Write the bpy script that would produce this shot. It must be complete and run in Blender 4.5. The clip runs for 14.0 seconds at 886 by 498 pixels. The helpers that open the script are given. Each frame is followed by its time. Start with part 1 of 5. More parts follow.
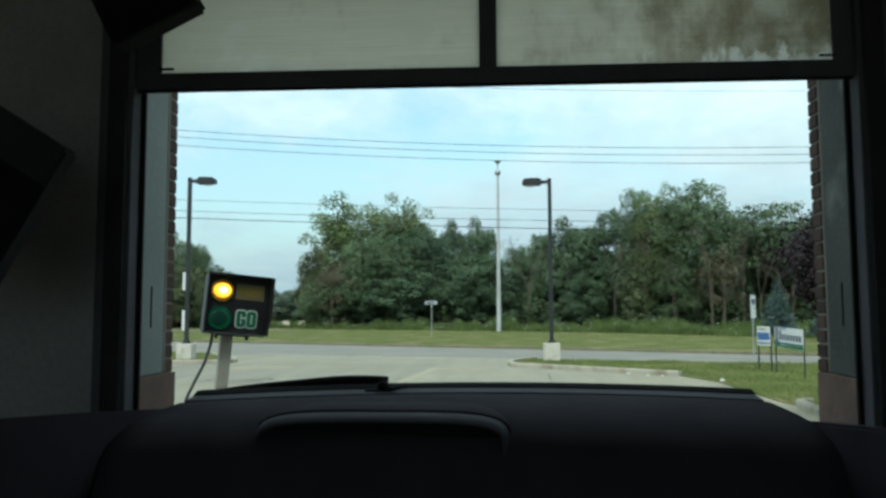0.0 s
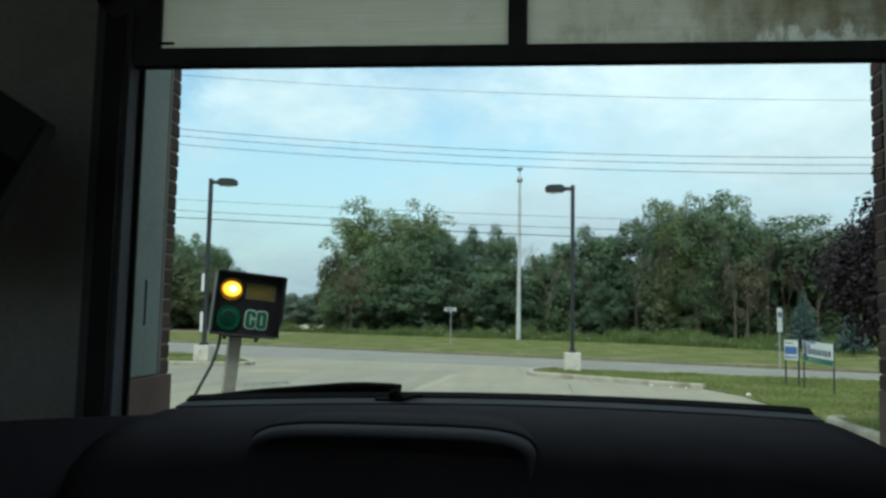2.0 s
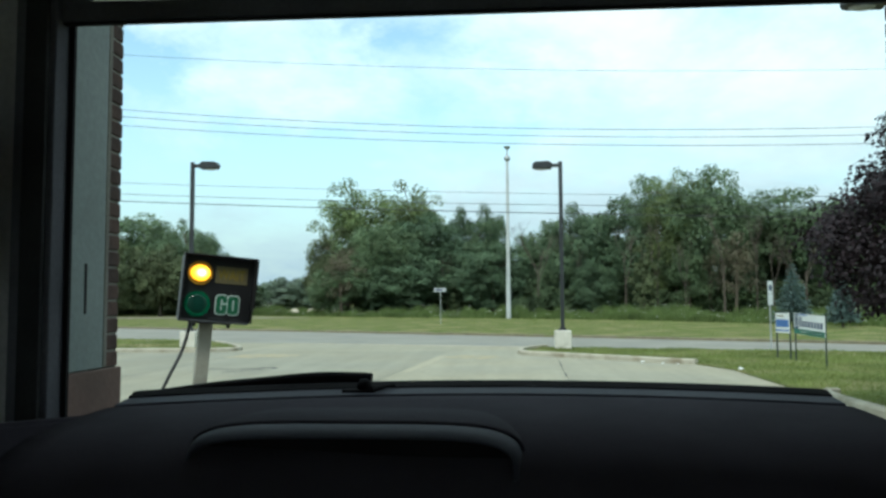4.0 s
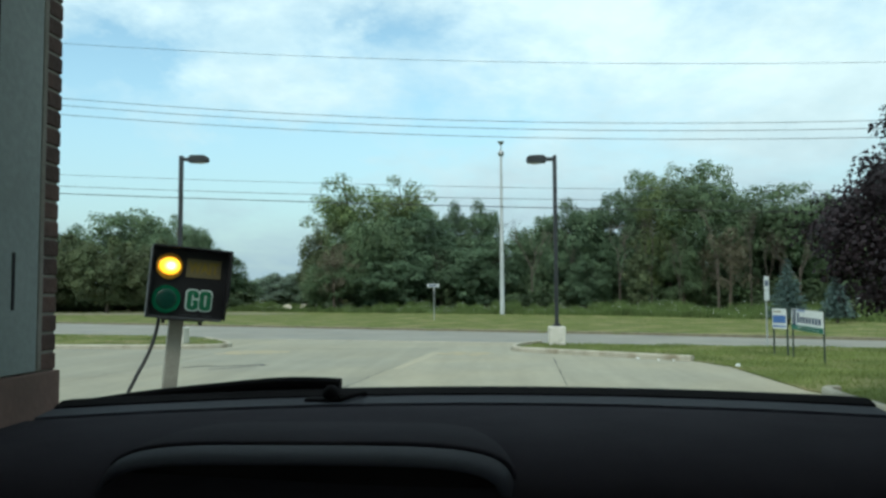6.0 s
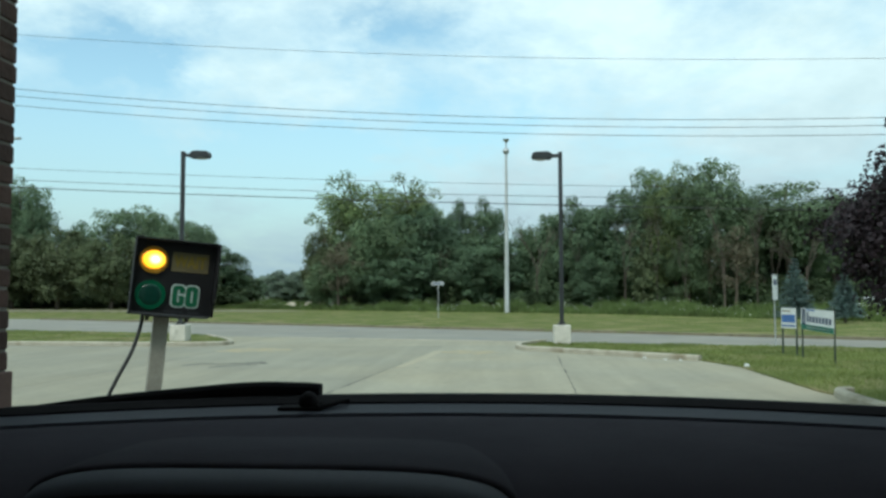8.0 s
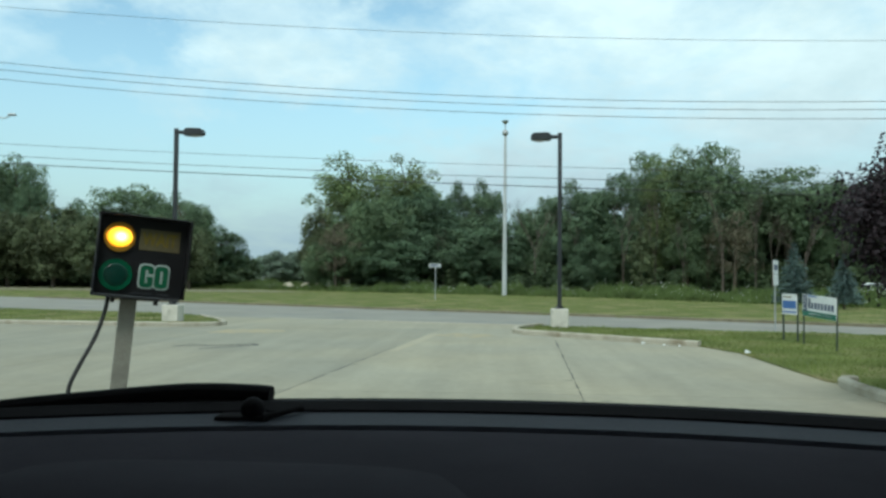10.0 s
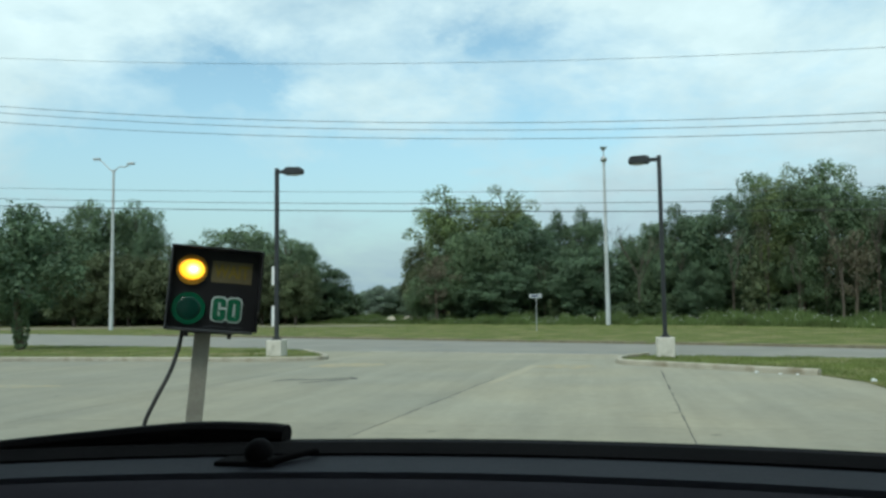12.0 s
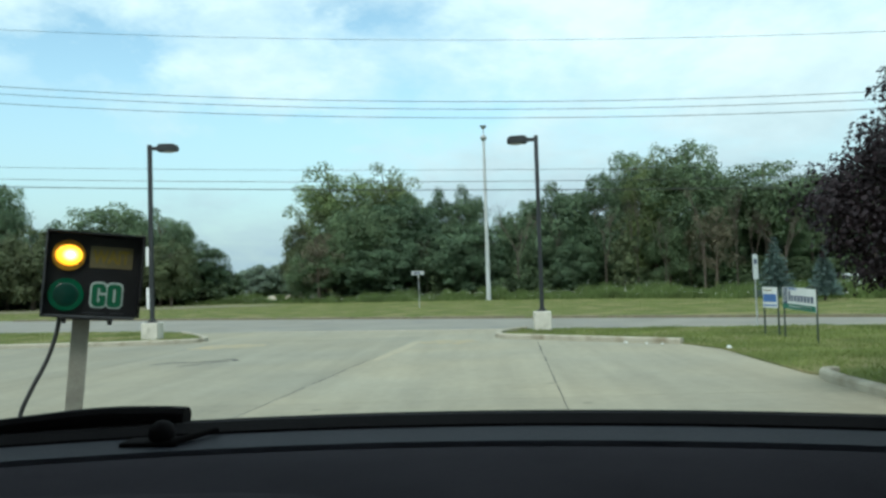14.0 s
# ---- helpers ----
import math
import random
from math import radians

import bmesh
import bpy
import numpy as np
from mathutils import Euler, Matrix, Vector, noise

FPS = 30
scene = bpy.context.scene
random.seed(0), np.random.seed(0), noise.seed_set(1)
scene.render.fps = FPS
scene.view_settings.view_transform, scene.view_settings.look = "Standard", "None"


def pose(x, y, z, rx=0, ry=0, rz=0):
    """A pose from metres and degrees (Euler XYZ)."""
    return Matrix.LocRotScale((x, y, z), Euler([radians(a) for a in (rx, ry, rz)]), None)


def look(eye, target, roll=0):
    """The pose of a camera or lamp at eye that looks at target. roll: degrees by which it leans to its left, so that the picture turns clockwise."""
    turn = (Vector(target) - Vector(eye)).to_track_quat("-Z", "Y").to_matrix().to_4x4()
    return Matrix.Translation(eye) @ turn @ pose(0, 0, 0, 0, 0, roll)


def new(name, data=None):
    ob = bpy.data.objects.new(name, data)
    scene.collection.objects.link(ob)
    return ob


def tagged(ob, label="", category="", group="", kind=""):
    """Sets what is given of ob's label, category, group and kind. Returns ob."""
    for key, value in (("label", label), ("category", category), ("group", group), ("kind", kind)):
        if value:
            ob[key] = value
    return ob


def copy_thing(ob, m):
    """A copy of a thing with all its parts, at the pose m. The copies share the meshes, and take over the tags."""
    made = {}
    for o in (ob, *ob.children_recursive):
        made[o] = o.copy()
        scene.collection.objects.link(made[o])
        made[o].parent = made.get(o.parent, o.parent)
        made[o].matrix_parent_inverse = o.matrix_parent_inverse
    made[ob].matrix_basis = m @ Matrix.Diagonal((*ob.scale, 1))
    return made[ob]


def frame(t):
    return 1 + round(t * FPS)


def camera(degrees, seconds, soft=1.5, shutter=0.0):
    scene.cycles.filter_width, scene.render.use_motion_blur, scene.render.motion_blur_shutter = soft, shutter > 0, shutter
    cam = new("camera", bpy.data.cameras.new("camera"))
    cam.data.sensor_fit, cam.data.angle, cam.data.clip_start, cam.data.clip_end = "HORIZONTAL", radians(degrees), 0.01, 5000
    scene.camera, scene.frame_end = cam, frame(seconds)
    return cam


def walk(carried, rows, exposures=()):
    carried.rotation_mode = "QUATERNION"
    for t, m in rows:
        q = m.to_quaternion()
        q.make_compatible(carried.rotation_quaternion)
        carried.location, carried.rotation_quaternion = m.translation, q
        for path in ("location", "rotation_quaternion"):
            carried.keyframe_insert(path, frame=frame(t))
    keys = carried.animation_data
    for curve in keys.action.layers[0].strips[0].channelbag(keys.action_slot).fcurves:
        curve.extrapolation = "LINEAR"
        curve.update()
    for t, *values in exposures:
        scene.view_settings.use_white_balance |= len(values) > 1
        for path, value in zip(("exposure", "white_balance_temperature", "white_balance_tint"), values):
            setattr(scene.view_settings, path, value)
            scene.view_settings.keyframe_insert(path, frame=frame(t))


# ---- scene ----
cam = camera(57.9, 14.0, soft=2.8)
PATH = [
    (0, (0.131, -1.077, 1.654), (0.016, 0.913, 1.818), -0.2),
    (0.5, (0.13, -0.986, 1.649), (0.01, 1.003, 1.819), 0.0),
    (1, (0.114, -0.901, 1.648), (0.048, 1.094, 1.763), 0.8),
    (1.5, (0.116, -0.837, 1.641), (-0.025, 1.15, 1.818), 0.5),
    (2, (0.109, -0.743, 1.636), (-0.057, 1.242, 1.817), 1.0),
    (2.5, (0.112, -0.648, 1.638), (-0.059, 1.336, 1.825), 1.1),
    (3, (0.116, -0.562, 1.635), (-0.03, 1.425, 1.815), 1.0),
    (3.5, (0.117, -0.487, 1.635), (-0.057, 1.497, 1.808), 0.6),
    (4, (0.14, -0.399, 1.636), (0.001, 1.591, 1.769), -0.3),
    (4.2, (0.127, -0.341, 1.634), (-0.007, 1.65, 1.766), -0.3),
    (6.3, (0.158, 0.036, 1.631), (0.037, 2.029, 1.748), -0.4),
    (6.5, (0.155, 0.071, 1.625), (0.035, 2.065, 1.738), -0.5),
    (7, (0.157, 0.147, 1.623), (0.031, 2.14, 1.735), -0.4),
    (7.5, (0.159, 0.222, 1.622), (0.036, 2.215, 1.734), -0.3),
    (8, (0.165, 0.295, 1.622), (0.029, 2.287, 1.74), -0.1),
    (8.2, (0.157, 0.361, 1.625), (0.017, 2.353, 1.748), -0.1),
    (10.3, (0.195, 0.799, 1.634), (0.061, 2.793, 1.704), 0.6),
    (10.5, (0.211, 0.889, 1.646), (-0.09, 2.858, 1.829), 0.4),
    (11, (0.316, 0.963, 1.593), (-0.019, 2.929, 1.74), -1.1),
    (11.5, (0.277, 1.024, 1.599), (-0.104, 2.982, 1.734), -1.5),
    (12, (0.289, 0.977, 1.603), (-0.091, 2.934, 1.756), -0.8),
    (12.5, (0.279, 0.913, 1.596), (-0.062, 2.879, 1.731), 0.7),
    (13, (0.29, 0.88, 1.593), (-0.034, 2.85, 1.726), 0.5),
    (13.5, (0.312, 0.836, 1.594), (0.111, 2.822, 1.709), 2.8),
    (14, (0.305, 0.812, 1.623), (0.214, 2.808, 1.713), -1.8),
]
walk(cam, [(t, look(eye, target, roll)) for t, eye, target, roll in PATH], [(t, stops, 5950, 2) for t, stops in (
    (0, 0.45), (1, 0.48), (1.5, 0.48), (2, 0.3), (2.5, 0.22), (3, 0.22), (3.5, 0.4), (4, 0.62), (6.5, 0.34), (8, 0.34), (10.5, 0.28), (11, 0.06), (11.5, 0.18), (12.5, 0.22), (13, 0.24), (13.5, 0.28), (14, 0.45))])

# ---- world and sun ----
world = bpy.data.worlds.new("world")
scene.world = world
world.use_nodes = True
wn, wl = world.node_tree.nodes, world.node_tree.links
wn.clear()
w_out = wn.new("ShaderNodeOutputWorld")
w_bg = wn.new("ShaderNodeBackground")
w_bg.inputs["Strength"].default_value = 0.1
sky = wn.new("ShaderNodeTexSky")
sky.sky_type = "NISHITA"
sky.sun_disc = False
sky.sun_elevation, sky.sun_rotation = radians(52), radians(200)
sky.air_density, sky.dust_density, sky.ozone_density = 1.0, 0.4, 1.6
w_tc = wn.new("ShaderNodeTexCoord")
w_sep = wn.new("ShaderNodeSeparateXYZ")
wl.new(w_tc.outputs["Generated"], w_sep.inputs[0])
w_add = wn.new("ShaderNodeMath")
w_add.operation = "ADD"
w_add.inputs[1].default_value = 0.34
wl.new(w_sep.outputs["Z"], w_add.inputs[0])
w_max = wn.new("ShaderNodeMath")
w_max.operation = "MAXIMUM"
w_max.inputs[1].default_value = 0.08
wl.new(w_add.outputs[0], w_max.inputs[0])
w_div = wn.new("ShaderNodeVectorMath")
w_div.operation = "DIVIDE"
wl.new(w_tc.outputs["Generated"], w_div.inputs[0])
wl.new(w_max.outputs[0], w_div.inputs[1])
cloud = wn.new("ShaderNodeTexNoise")
cloud.inputs["Scale"].default_value = 2.3
cloud.inputs["Detail"].default_value = 7.0
cloud.inputs["Roughness"].default_value = 0.62
cloud.inputs["Distortion"].default_value = 0.25
wl.new(w_div.outputs[0], cloud.inputs["Vector"])


def w_math(op, a, b=None, c=None):
    n = wn.new("ShaderNodeMath")
    n.operation = op
    for k, v in enumerate((a, b, c)):
        if v is None:
            continue
        if isinstance(v, (int, float)):
            n.inputs[k].default_value = v
        else:
            wl.new(v, n.inputs[k])
    return n.outputs[0]


# thin places in the cloud sheet: bearing, height, half width, half height, strength
THIN = [(-0.065, 0.275, 0.10, 0.055, 0.20), (-0.12, 0.36, 0.06, 0.035, 0.15), (-0.50, 0.335, 0.085, 0.035, 0.22), (-0.16, 0.205, 0.15, 0.028, 0.14),
        (-0.46, 0.180, 0.25, 0.060, 0.23), (-0.68, 0.24, 0.16, 0.08, 0.17), (-0.44, 0.285, 0.05, 0.03, 0.12), (0.05, 0.16, 0.30, 0.04, 0.07), (-0.55, 0.10, 0.28, 0.05, 0.12)]
ahead = w_math("MAXIMUM", w_sep.outputs["Y"], 0.05)
w_u, w_v = w_math("DIVIDE", w_sep.outputs["X"], ahead), w_math("DIVIDE", w_sep.outputs["Z"], ahead)
warp = wn.new("ShaderNodeTexNoise")
warp.inputs["Scale"].default_value, warp.inputs["Detail"].default_value, warp.inputs["Roughness"].default_value = 7.0, 5.0, 0.65
wl.new(w_div.outputs[0], warp.inputs["Vector"])
w_wsep = wn.new("ShaderNodeSeparateColor")
wl.new(warp.outputs["Color"], w_wsep.inputs[0])
w_u = w_math("MULTIPLY_ADD", w_math("SUBTRACT", w_wsep.outputs[0], 0.5), 0.28, w_u)
w_v = w_math("MULTIPLY_ADD", w_math("SUBTRACT", w_wsep.outputs[1], 0.5), 0.12, w_v)
cover = w_math("ADD", w_math("MULTIPLY_ADD", w_math("SUBTRACT", cloud.outputs["Fac"], 0.5), 0.8, 0.5), 0.07)
for u0, v0, a, b, k in THIN:
    du, dv = (w_math("DIVIDE", w_math("SUBTRACT", w, c), r) for w, c, r in ((w_u, u0, a), (w_v, v0, b)))
    fall = w_math("EXPONENT", w_math("MULTIPLY", w_math("MULTIPLY_ADD", du, du, w_math("MULTIPLY", dv, dv)), -0.7))
    cover = w_math("MULTIPLY_ADD", fall, -k, cover)
c_ramp = wn.new("ShaderNodeValToRGB")
c_ramp.color_ramp.elements[0].position, c_ramp.color_ramp.elements[1].position = 0.34, 0.60
wl.new(cover, c_ramp.inputs[0])
c_soft = wn.new("ShaderNodeTexNoise")
c_soft.inputs["Scale"].default_value = 5.5
c_soft.inputs["Detail"].default_value = 7.0
c_soft.inputs["Roughness"].default_value = 0.6
wl.new(w_div.outputs[0], c_soft.inputs["Vector"])
c_col = wn.new("ShaderNodeMix")
c_col.data_type = "RGBA"
c_col.inputs["A"].default_value = (4.6, 5.8, 6.0, 1)
c_col.inputs["B"].default_value = (8.6, 9.7, 9.4, 1)
wl.new(c_soft.outputs["Fac"], c_col.inputs["Factor"])
c_sky = wn.new("ShaderNodeMix")
c_sky.data_type = "RGBA"
c_sky.blend_type = "MULTIPLY"
c_sky.inputs["Factor"].default_value = 1.0
c_sky.inputs["B"].default_value = (1.80, 1.80, 1.40, 1)
wl.new(sky.outputs[0], c_sky.inputs["A"])
c_mix = wn.new("ShaderNodeMix")
c_mix.data_type = "RGBA"
wl.new(c_ramp.outputs["Color"], c_mix.inputs["Factor"])
wl.new(c_sky.outputs["Result"], c_mix.inputs["A"])
wl.new(c_col.outputs["Result"], c_mix.inputs["B"])
# pale haze towards the horizon
h_map = wn.new("ShaderNodeMapRange")
h_map.interpolation_type = "SMOOTHSTEP"
h_map.inputs["From Min"].default_value, h_map.inputs["From Max"].default_value = 0.0, 0.30
h_map.inputs["To Min"].default_value, h_map.inputs["To Max"].default_value = 0.85, 0.0
wl.new(w_sep.outputs["Z"], h_map.inputs["Value"])
h_mix = wn.new("ShaderNodeMix")
h_mix.data_type = "RGBA"
h_mix.inputs["B"].default_value = (2.75, 3.65, 4.1, 1)
wl.new(h_map.outputs[0], h_mix.inputs["Factor"])
wl.new(c_mix.outputs["Result"], h_mix.inputs["A"])
wl.new(h_mix.outputs["Result"], w_bg.inputs["Color"])
wl.new(w_bg.outputs[0], w_out.inputs["Surface"])

sun_data = bpy.data.lights.new("sun", "SUN")
sun_data.energy, sun_data.angle, sun_data.color = 1.75, radians(18), (1.0, 0.95, 0.87)
sun = new("sun", sun_data)
sun.matrix_world = look((0, 0, 60), (0.34 * 60 * 0.78, 0.94 * 60 * 0.78, 0))


# ---- materials ----
def surface(name, a, b, scale=4.0, rough=0.8, bump=0.2, fine=60.0, metal=0.0, spots=None, spot_scale=0.6, spot_cut=(0.55, 0.7), rnd=0.0, spec=0.5):
    """A two-scale surface: colours a and b by a coarse noise, a fine grain on top, stains of a third colour, relief."""
    m = bpy.data.materials.new(name)
    m.use_nodes = True
    n, l = m.node_tree.nodes, m.node_tree.links
    bs = n["Principled BSDF"]
    geo = n.new("ShaderNodeNewGeometry")
    n1 = n.new("ShaderNodeTexNoise")
    n1.inputs["Scale"].default_value, n1.inputs["Detail"].default_value = scale, 6
    l.new(geo.outputs["Position"], n1.inputs["Vector"])
    r1 = n.new("ShaderNodeValToRGB")
    r1.color_ramp.elements[0].position, r1.color_ramp.elements[1].position = 0.3, 0.7
    r1.color_ramp.elements[0].color, r1.color_ramp.elements[1].color = (*a, 1), (*b, 1)
    l.new(n1.outputs["Fac"], r1.inputs[0])
    n2 = n.new("ShaderNodeTexNoise")
    n2.inputs["Scale"].default_value, n2.inputs["Detail"].default_value = fine, 3
    l.new(geo.outputs["Position"], n2.inputs["Vector"])
    g = n.new("ShaderNodeMapRange")
    g.inputs["To Min"].default_value, g.inputs["To Max"].default_value = 0.8, 1.2
    l.new(n2.outputs["Fac"], g.inputs["Value"])
    mul = n.new("ShaderNodeMix")
    mul.data_type, mul.blend_type = "RGBA", "MULTIPLY"
    mul.inputs["Factor"].default_value = 1.0
    l.new(r1.outputs["Color"], mul.inputs["A"])
    l.new(g.outputs[0], mul.inputs["B"])
    col = mul.outputs["Result"]
    if spots:
        n3 = n.new("ShaderNodeTexNoise")
        n3.inputs["Scale"].default_value, n3.inputs["Detail"].default_value = spot_scale, 5
        l.new(geo.outputs["Position"], n3.inputs["Vector"])
        r3 = n.new("ShaderNodeValToRGB")
        r3.color_ramp.elements[0].position, r3.color_ramp.elements[1].position = spot_cut
        l.new(n3.outputs["Fac"], r3.inputs[0])
        mx = n.new("ShaderNodeMix")
        mx.data_type = "RGBA"
        mx.inputs["B"].default_value = (*spots, 1)
        l.new(r3.outputs["Color"], mx.inputs["Factor"])
        l.new(col, mx.inputs["A"])
        col = mx.outputs["Result"]
    if rnd:
        oi = n.new("ShaderNodeObjectInfo")
        vr = n.new("ShaderNodeMapRange")
        vr.inputs["To Min"].default_value, vr.inputs["To Max"].default_value = 1 - rnd, 1 + rnd
        l.new(oi.outputs["Random"], vr.inputs["Value"])
        m2 = n.new("ShaderNodeMix")
        m2.data_type, m2.blend_type = "RGBA", "MULTIPLY"
        m2.inputs["Factor"].default_value = 1.0
        l.new(col, m2.inputs["A"])
        l.new(vr.outputs[0], m2.inputs["B"])
        col = m2.outputs["Result"]
    l.new(col, bs.inputs["Base Color"])
    bs.inputs["Roughness"].default_value, bs.inputs["Metallic"].default_value = rough, metal
    bs.inputs["Specular IOR Level"].default_value = spec
    if bump:
        bp = n.new("ShaderNodeBump")
        bp.inputs["Strength"].default_value, bp.inputs["Distance"].default_value = bump, 0.01
        l.new(n2.outputs["Fac"], bp.inputs["Height"])
        l.new(bp.outputs[0], bs.inputs["Normal"])
    return m


def foliage(name, a, b, c, through_light=0.25):
    """Leaves: each leaf its own tone between a and b, the whole plant shifted by its own random towards c."""
    m = bpy.data.materials.new(name)
    m.use_nodes = True
    n, l = m.node_tree.nodes, m.node_tree.links
    bs = n["Principled BSDF"]
    out = n["Material Output"]
    geo = n.new("ShaderNodeNewGeometry")
    r = n.new("ShaderNodeValToRGB")
    r.color_ramp.elements[0].color, r.color_ramp.elements[1].color = (*a, 1), (*b, 1)
    l.new(geo.outputs["Random Per Island"], r.inputs[0])
    oi = n.new("ShaderNodeObjectInfo")
    fac = n.new("ShaderNodeMath")
    fac.operation = "MULTIPLY"
    fac.inputs[1].default_value = 0.7
    l.new(oi.outputs["Random"], fac.inputs[0])
    mx = n.new("ShaderNodeMix")
    mx.data_type = "RGBA"
    mx.inputs["B"].default_value = (*c, 1)
    l.new(fac.outputs[0], mx.inputs["Factor"])
    l.new(r.outputs["Color"], mx.inputs["A"])
    # patches of lighter and yellower leaves through the crown
    n1 = n.new("ShaderNodeTexNoise")
    n1.inputs["Scale"].default_value, n1.inputs["Detail"].default_value = 0.35, 3
    l.new(geo.outputs["Position"], n1.inputs["Vector"])
    mr = n.new("ShaderNodeMapRange")
    mr.inputs["From Min"].default_value, mr.inputs["From Max"].default_value = 0.3, 0.7
    mr.inputs["To Min"].default_value, mr.inputs["To Max"].default_value = 0.65, 1.4
    l.new(n1.outputs["Fac"], mr.inputs["Value"])
    m3 = n.new("ShaderNodeMix")
    m3.data_type, m3.blend_type = "RGBA", "MULTIPLY"
    m3.inputs["Factor"].default_value = 1.0
    l.new(mx.outputs["Result"], m3.inputs["A"])
    l.new(mr.outputs[0], m3.inputs["B"])
    l.new(m3.outputs["Result"], bs.inputs["Base Color"])
    bs.inputs["Roughness"].default_value = 0.65
    bs.inputs["Specular IOR Level"].default_value = 0.25
    tr = n.new("ShaderNodeBsdfTranslucent")
    l.new(m3.outputs["Result"], tr.inputs["Color"])
    ms = n.new("ShaderNodeMixShader")
    ms.inputs[0].default_value = through_light
    l.new(bs.outputs[0], ms.inputs[1])
    l.new(tr.outputs[0], ms.inputs[2])
    l.new(ms.outputs[0], out.inputs["Surface"])
    return m


def glow(name, colour, strength):
    m = bpy.data.materials.new(name)
    m.use_nodes = True
    bs = m.node_tree.nodes["Principled BSDF"]
    bs.inputs["Base Color"].default_value = (*colour, 1)
    bs.inputs["Emission Color"].default_value = (*colour, 1)
    bs.inputs["Emission Strength"].default_value = strength
    bs.inputs["Roughness"].default_value = 0.3
    return m


def lit_lens(name, x, z):
    """A lit amber lens: hottest before the bulb at (x, z) of the thing, deeper orange towards the rim."""
    m = glow(name, (1.0, 0.47, 0.012), 1.0)
    n, l = m.node_tree.nodes, m.node_tree.links
    tc, sub, ln = n.new("ShaderNodeTexCoord"), n.new("ShaderNodeVectorMath"), n.new("ShaderNodeVectorMath")
    flat = n.new("ShaderNodeVectorMath")
    flat.operation, flat.inputs[1].default_value = "MULTIPLY", (1, 0, 1.2)
    sub.operation, sub.inputs[1].default_value = "SUBTRACT", (x, 0, z)
    ln.operation = "LENGTH"
    l.new(tc.outputs["Object"], sub.inputs[0])
    l.new(sub.outputs[0], flat.inputs[0])
    l.new(flat.outputs[0], ln.inputs[0])
    rp = n.new("ShaderNodeValToRGB")
    e = rp.color_ramp.elements
    e[0].position, e[0].color = 0.012, (1.0, 0.80, 0.36, 1)
    e[1].position, e[1].color = 0.085, (1.0, 0.30, 0.004, 1)
    e.new(0.045).color = (1.0, 0.56, 0.03, 1)
    l.new(ln.outputs["Value"], rp.inputs[0])
    l.new(rp.outputs["Color"], n["Principled BSDF"].inputs["Emission Color"])
    st = n.new("ShaderNodeMapRange")
    for k, v in zip(("From Min", "From Max", "To Min", "To Max"), (0.01, 0.075, 3.2, 1.0)):
        st.inputs[k].default_value = v
    l.new(ln.outputs["Value"], st.inputs["Value"])
    l.new(st.outputs[0], n["Principled BSDF"].inputs["Emission Strength"])
    return m


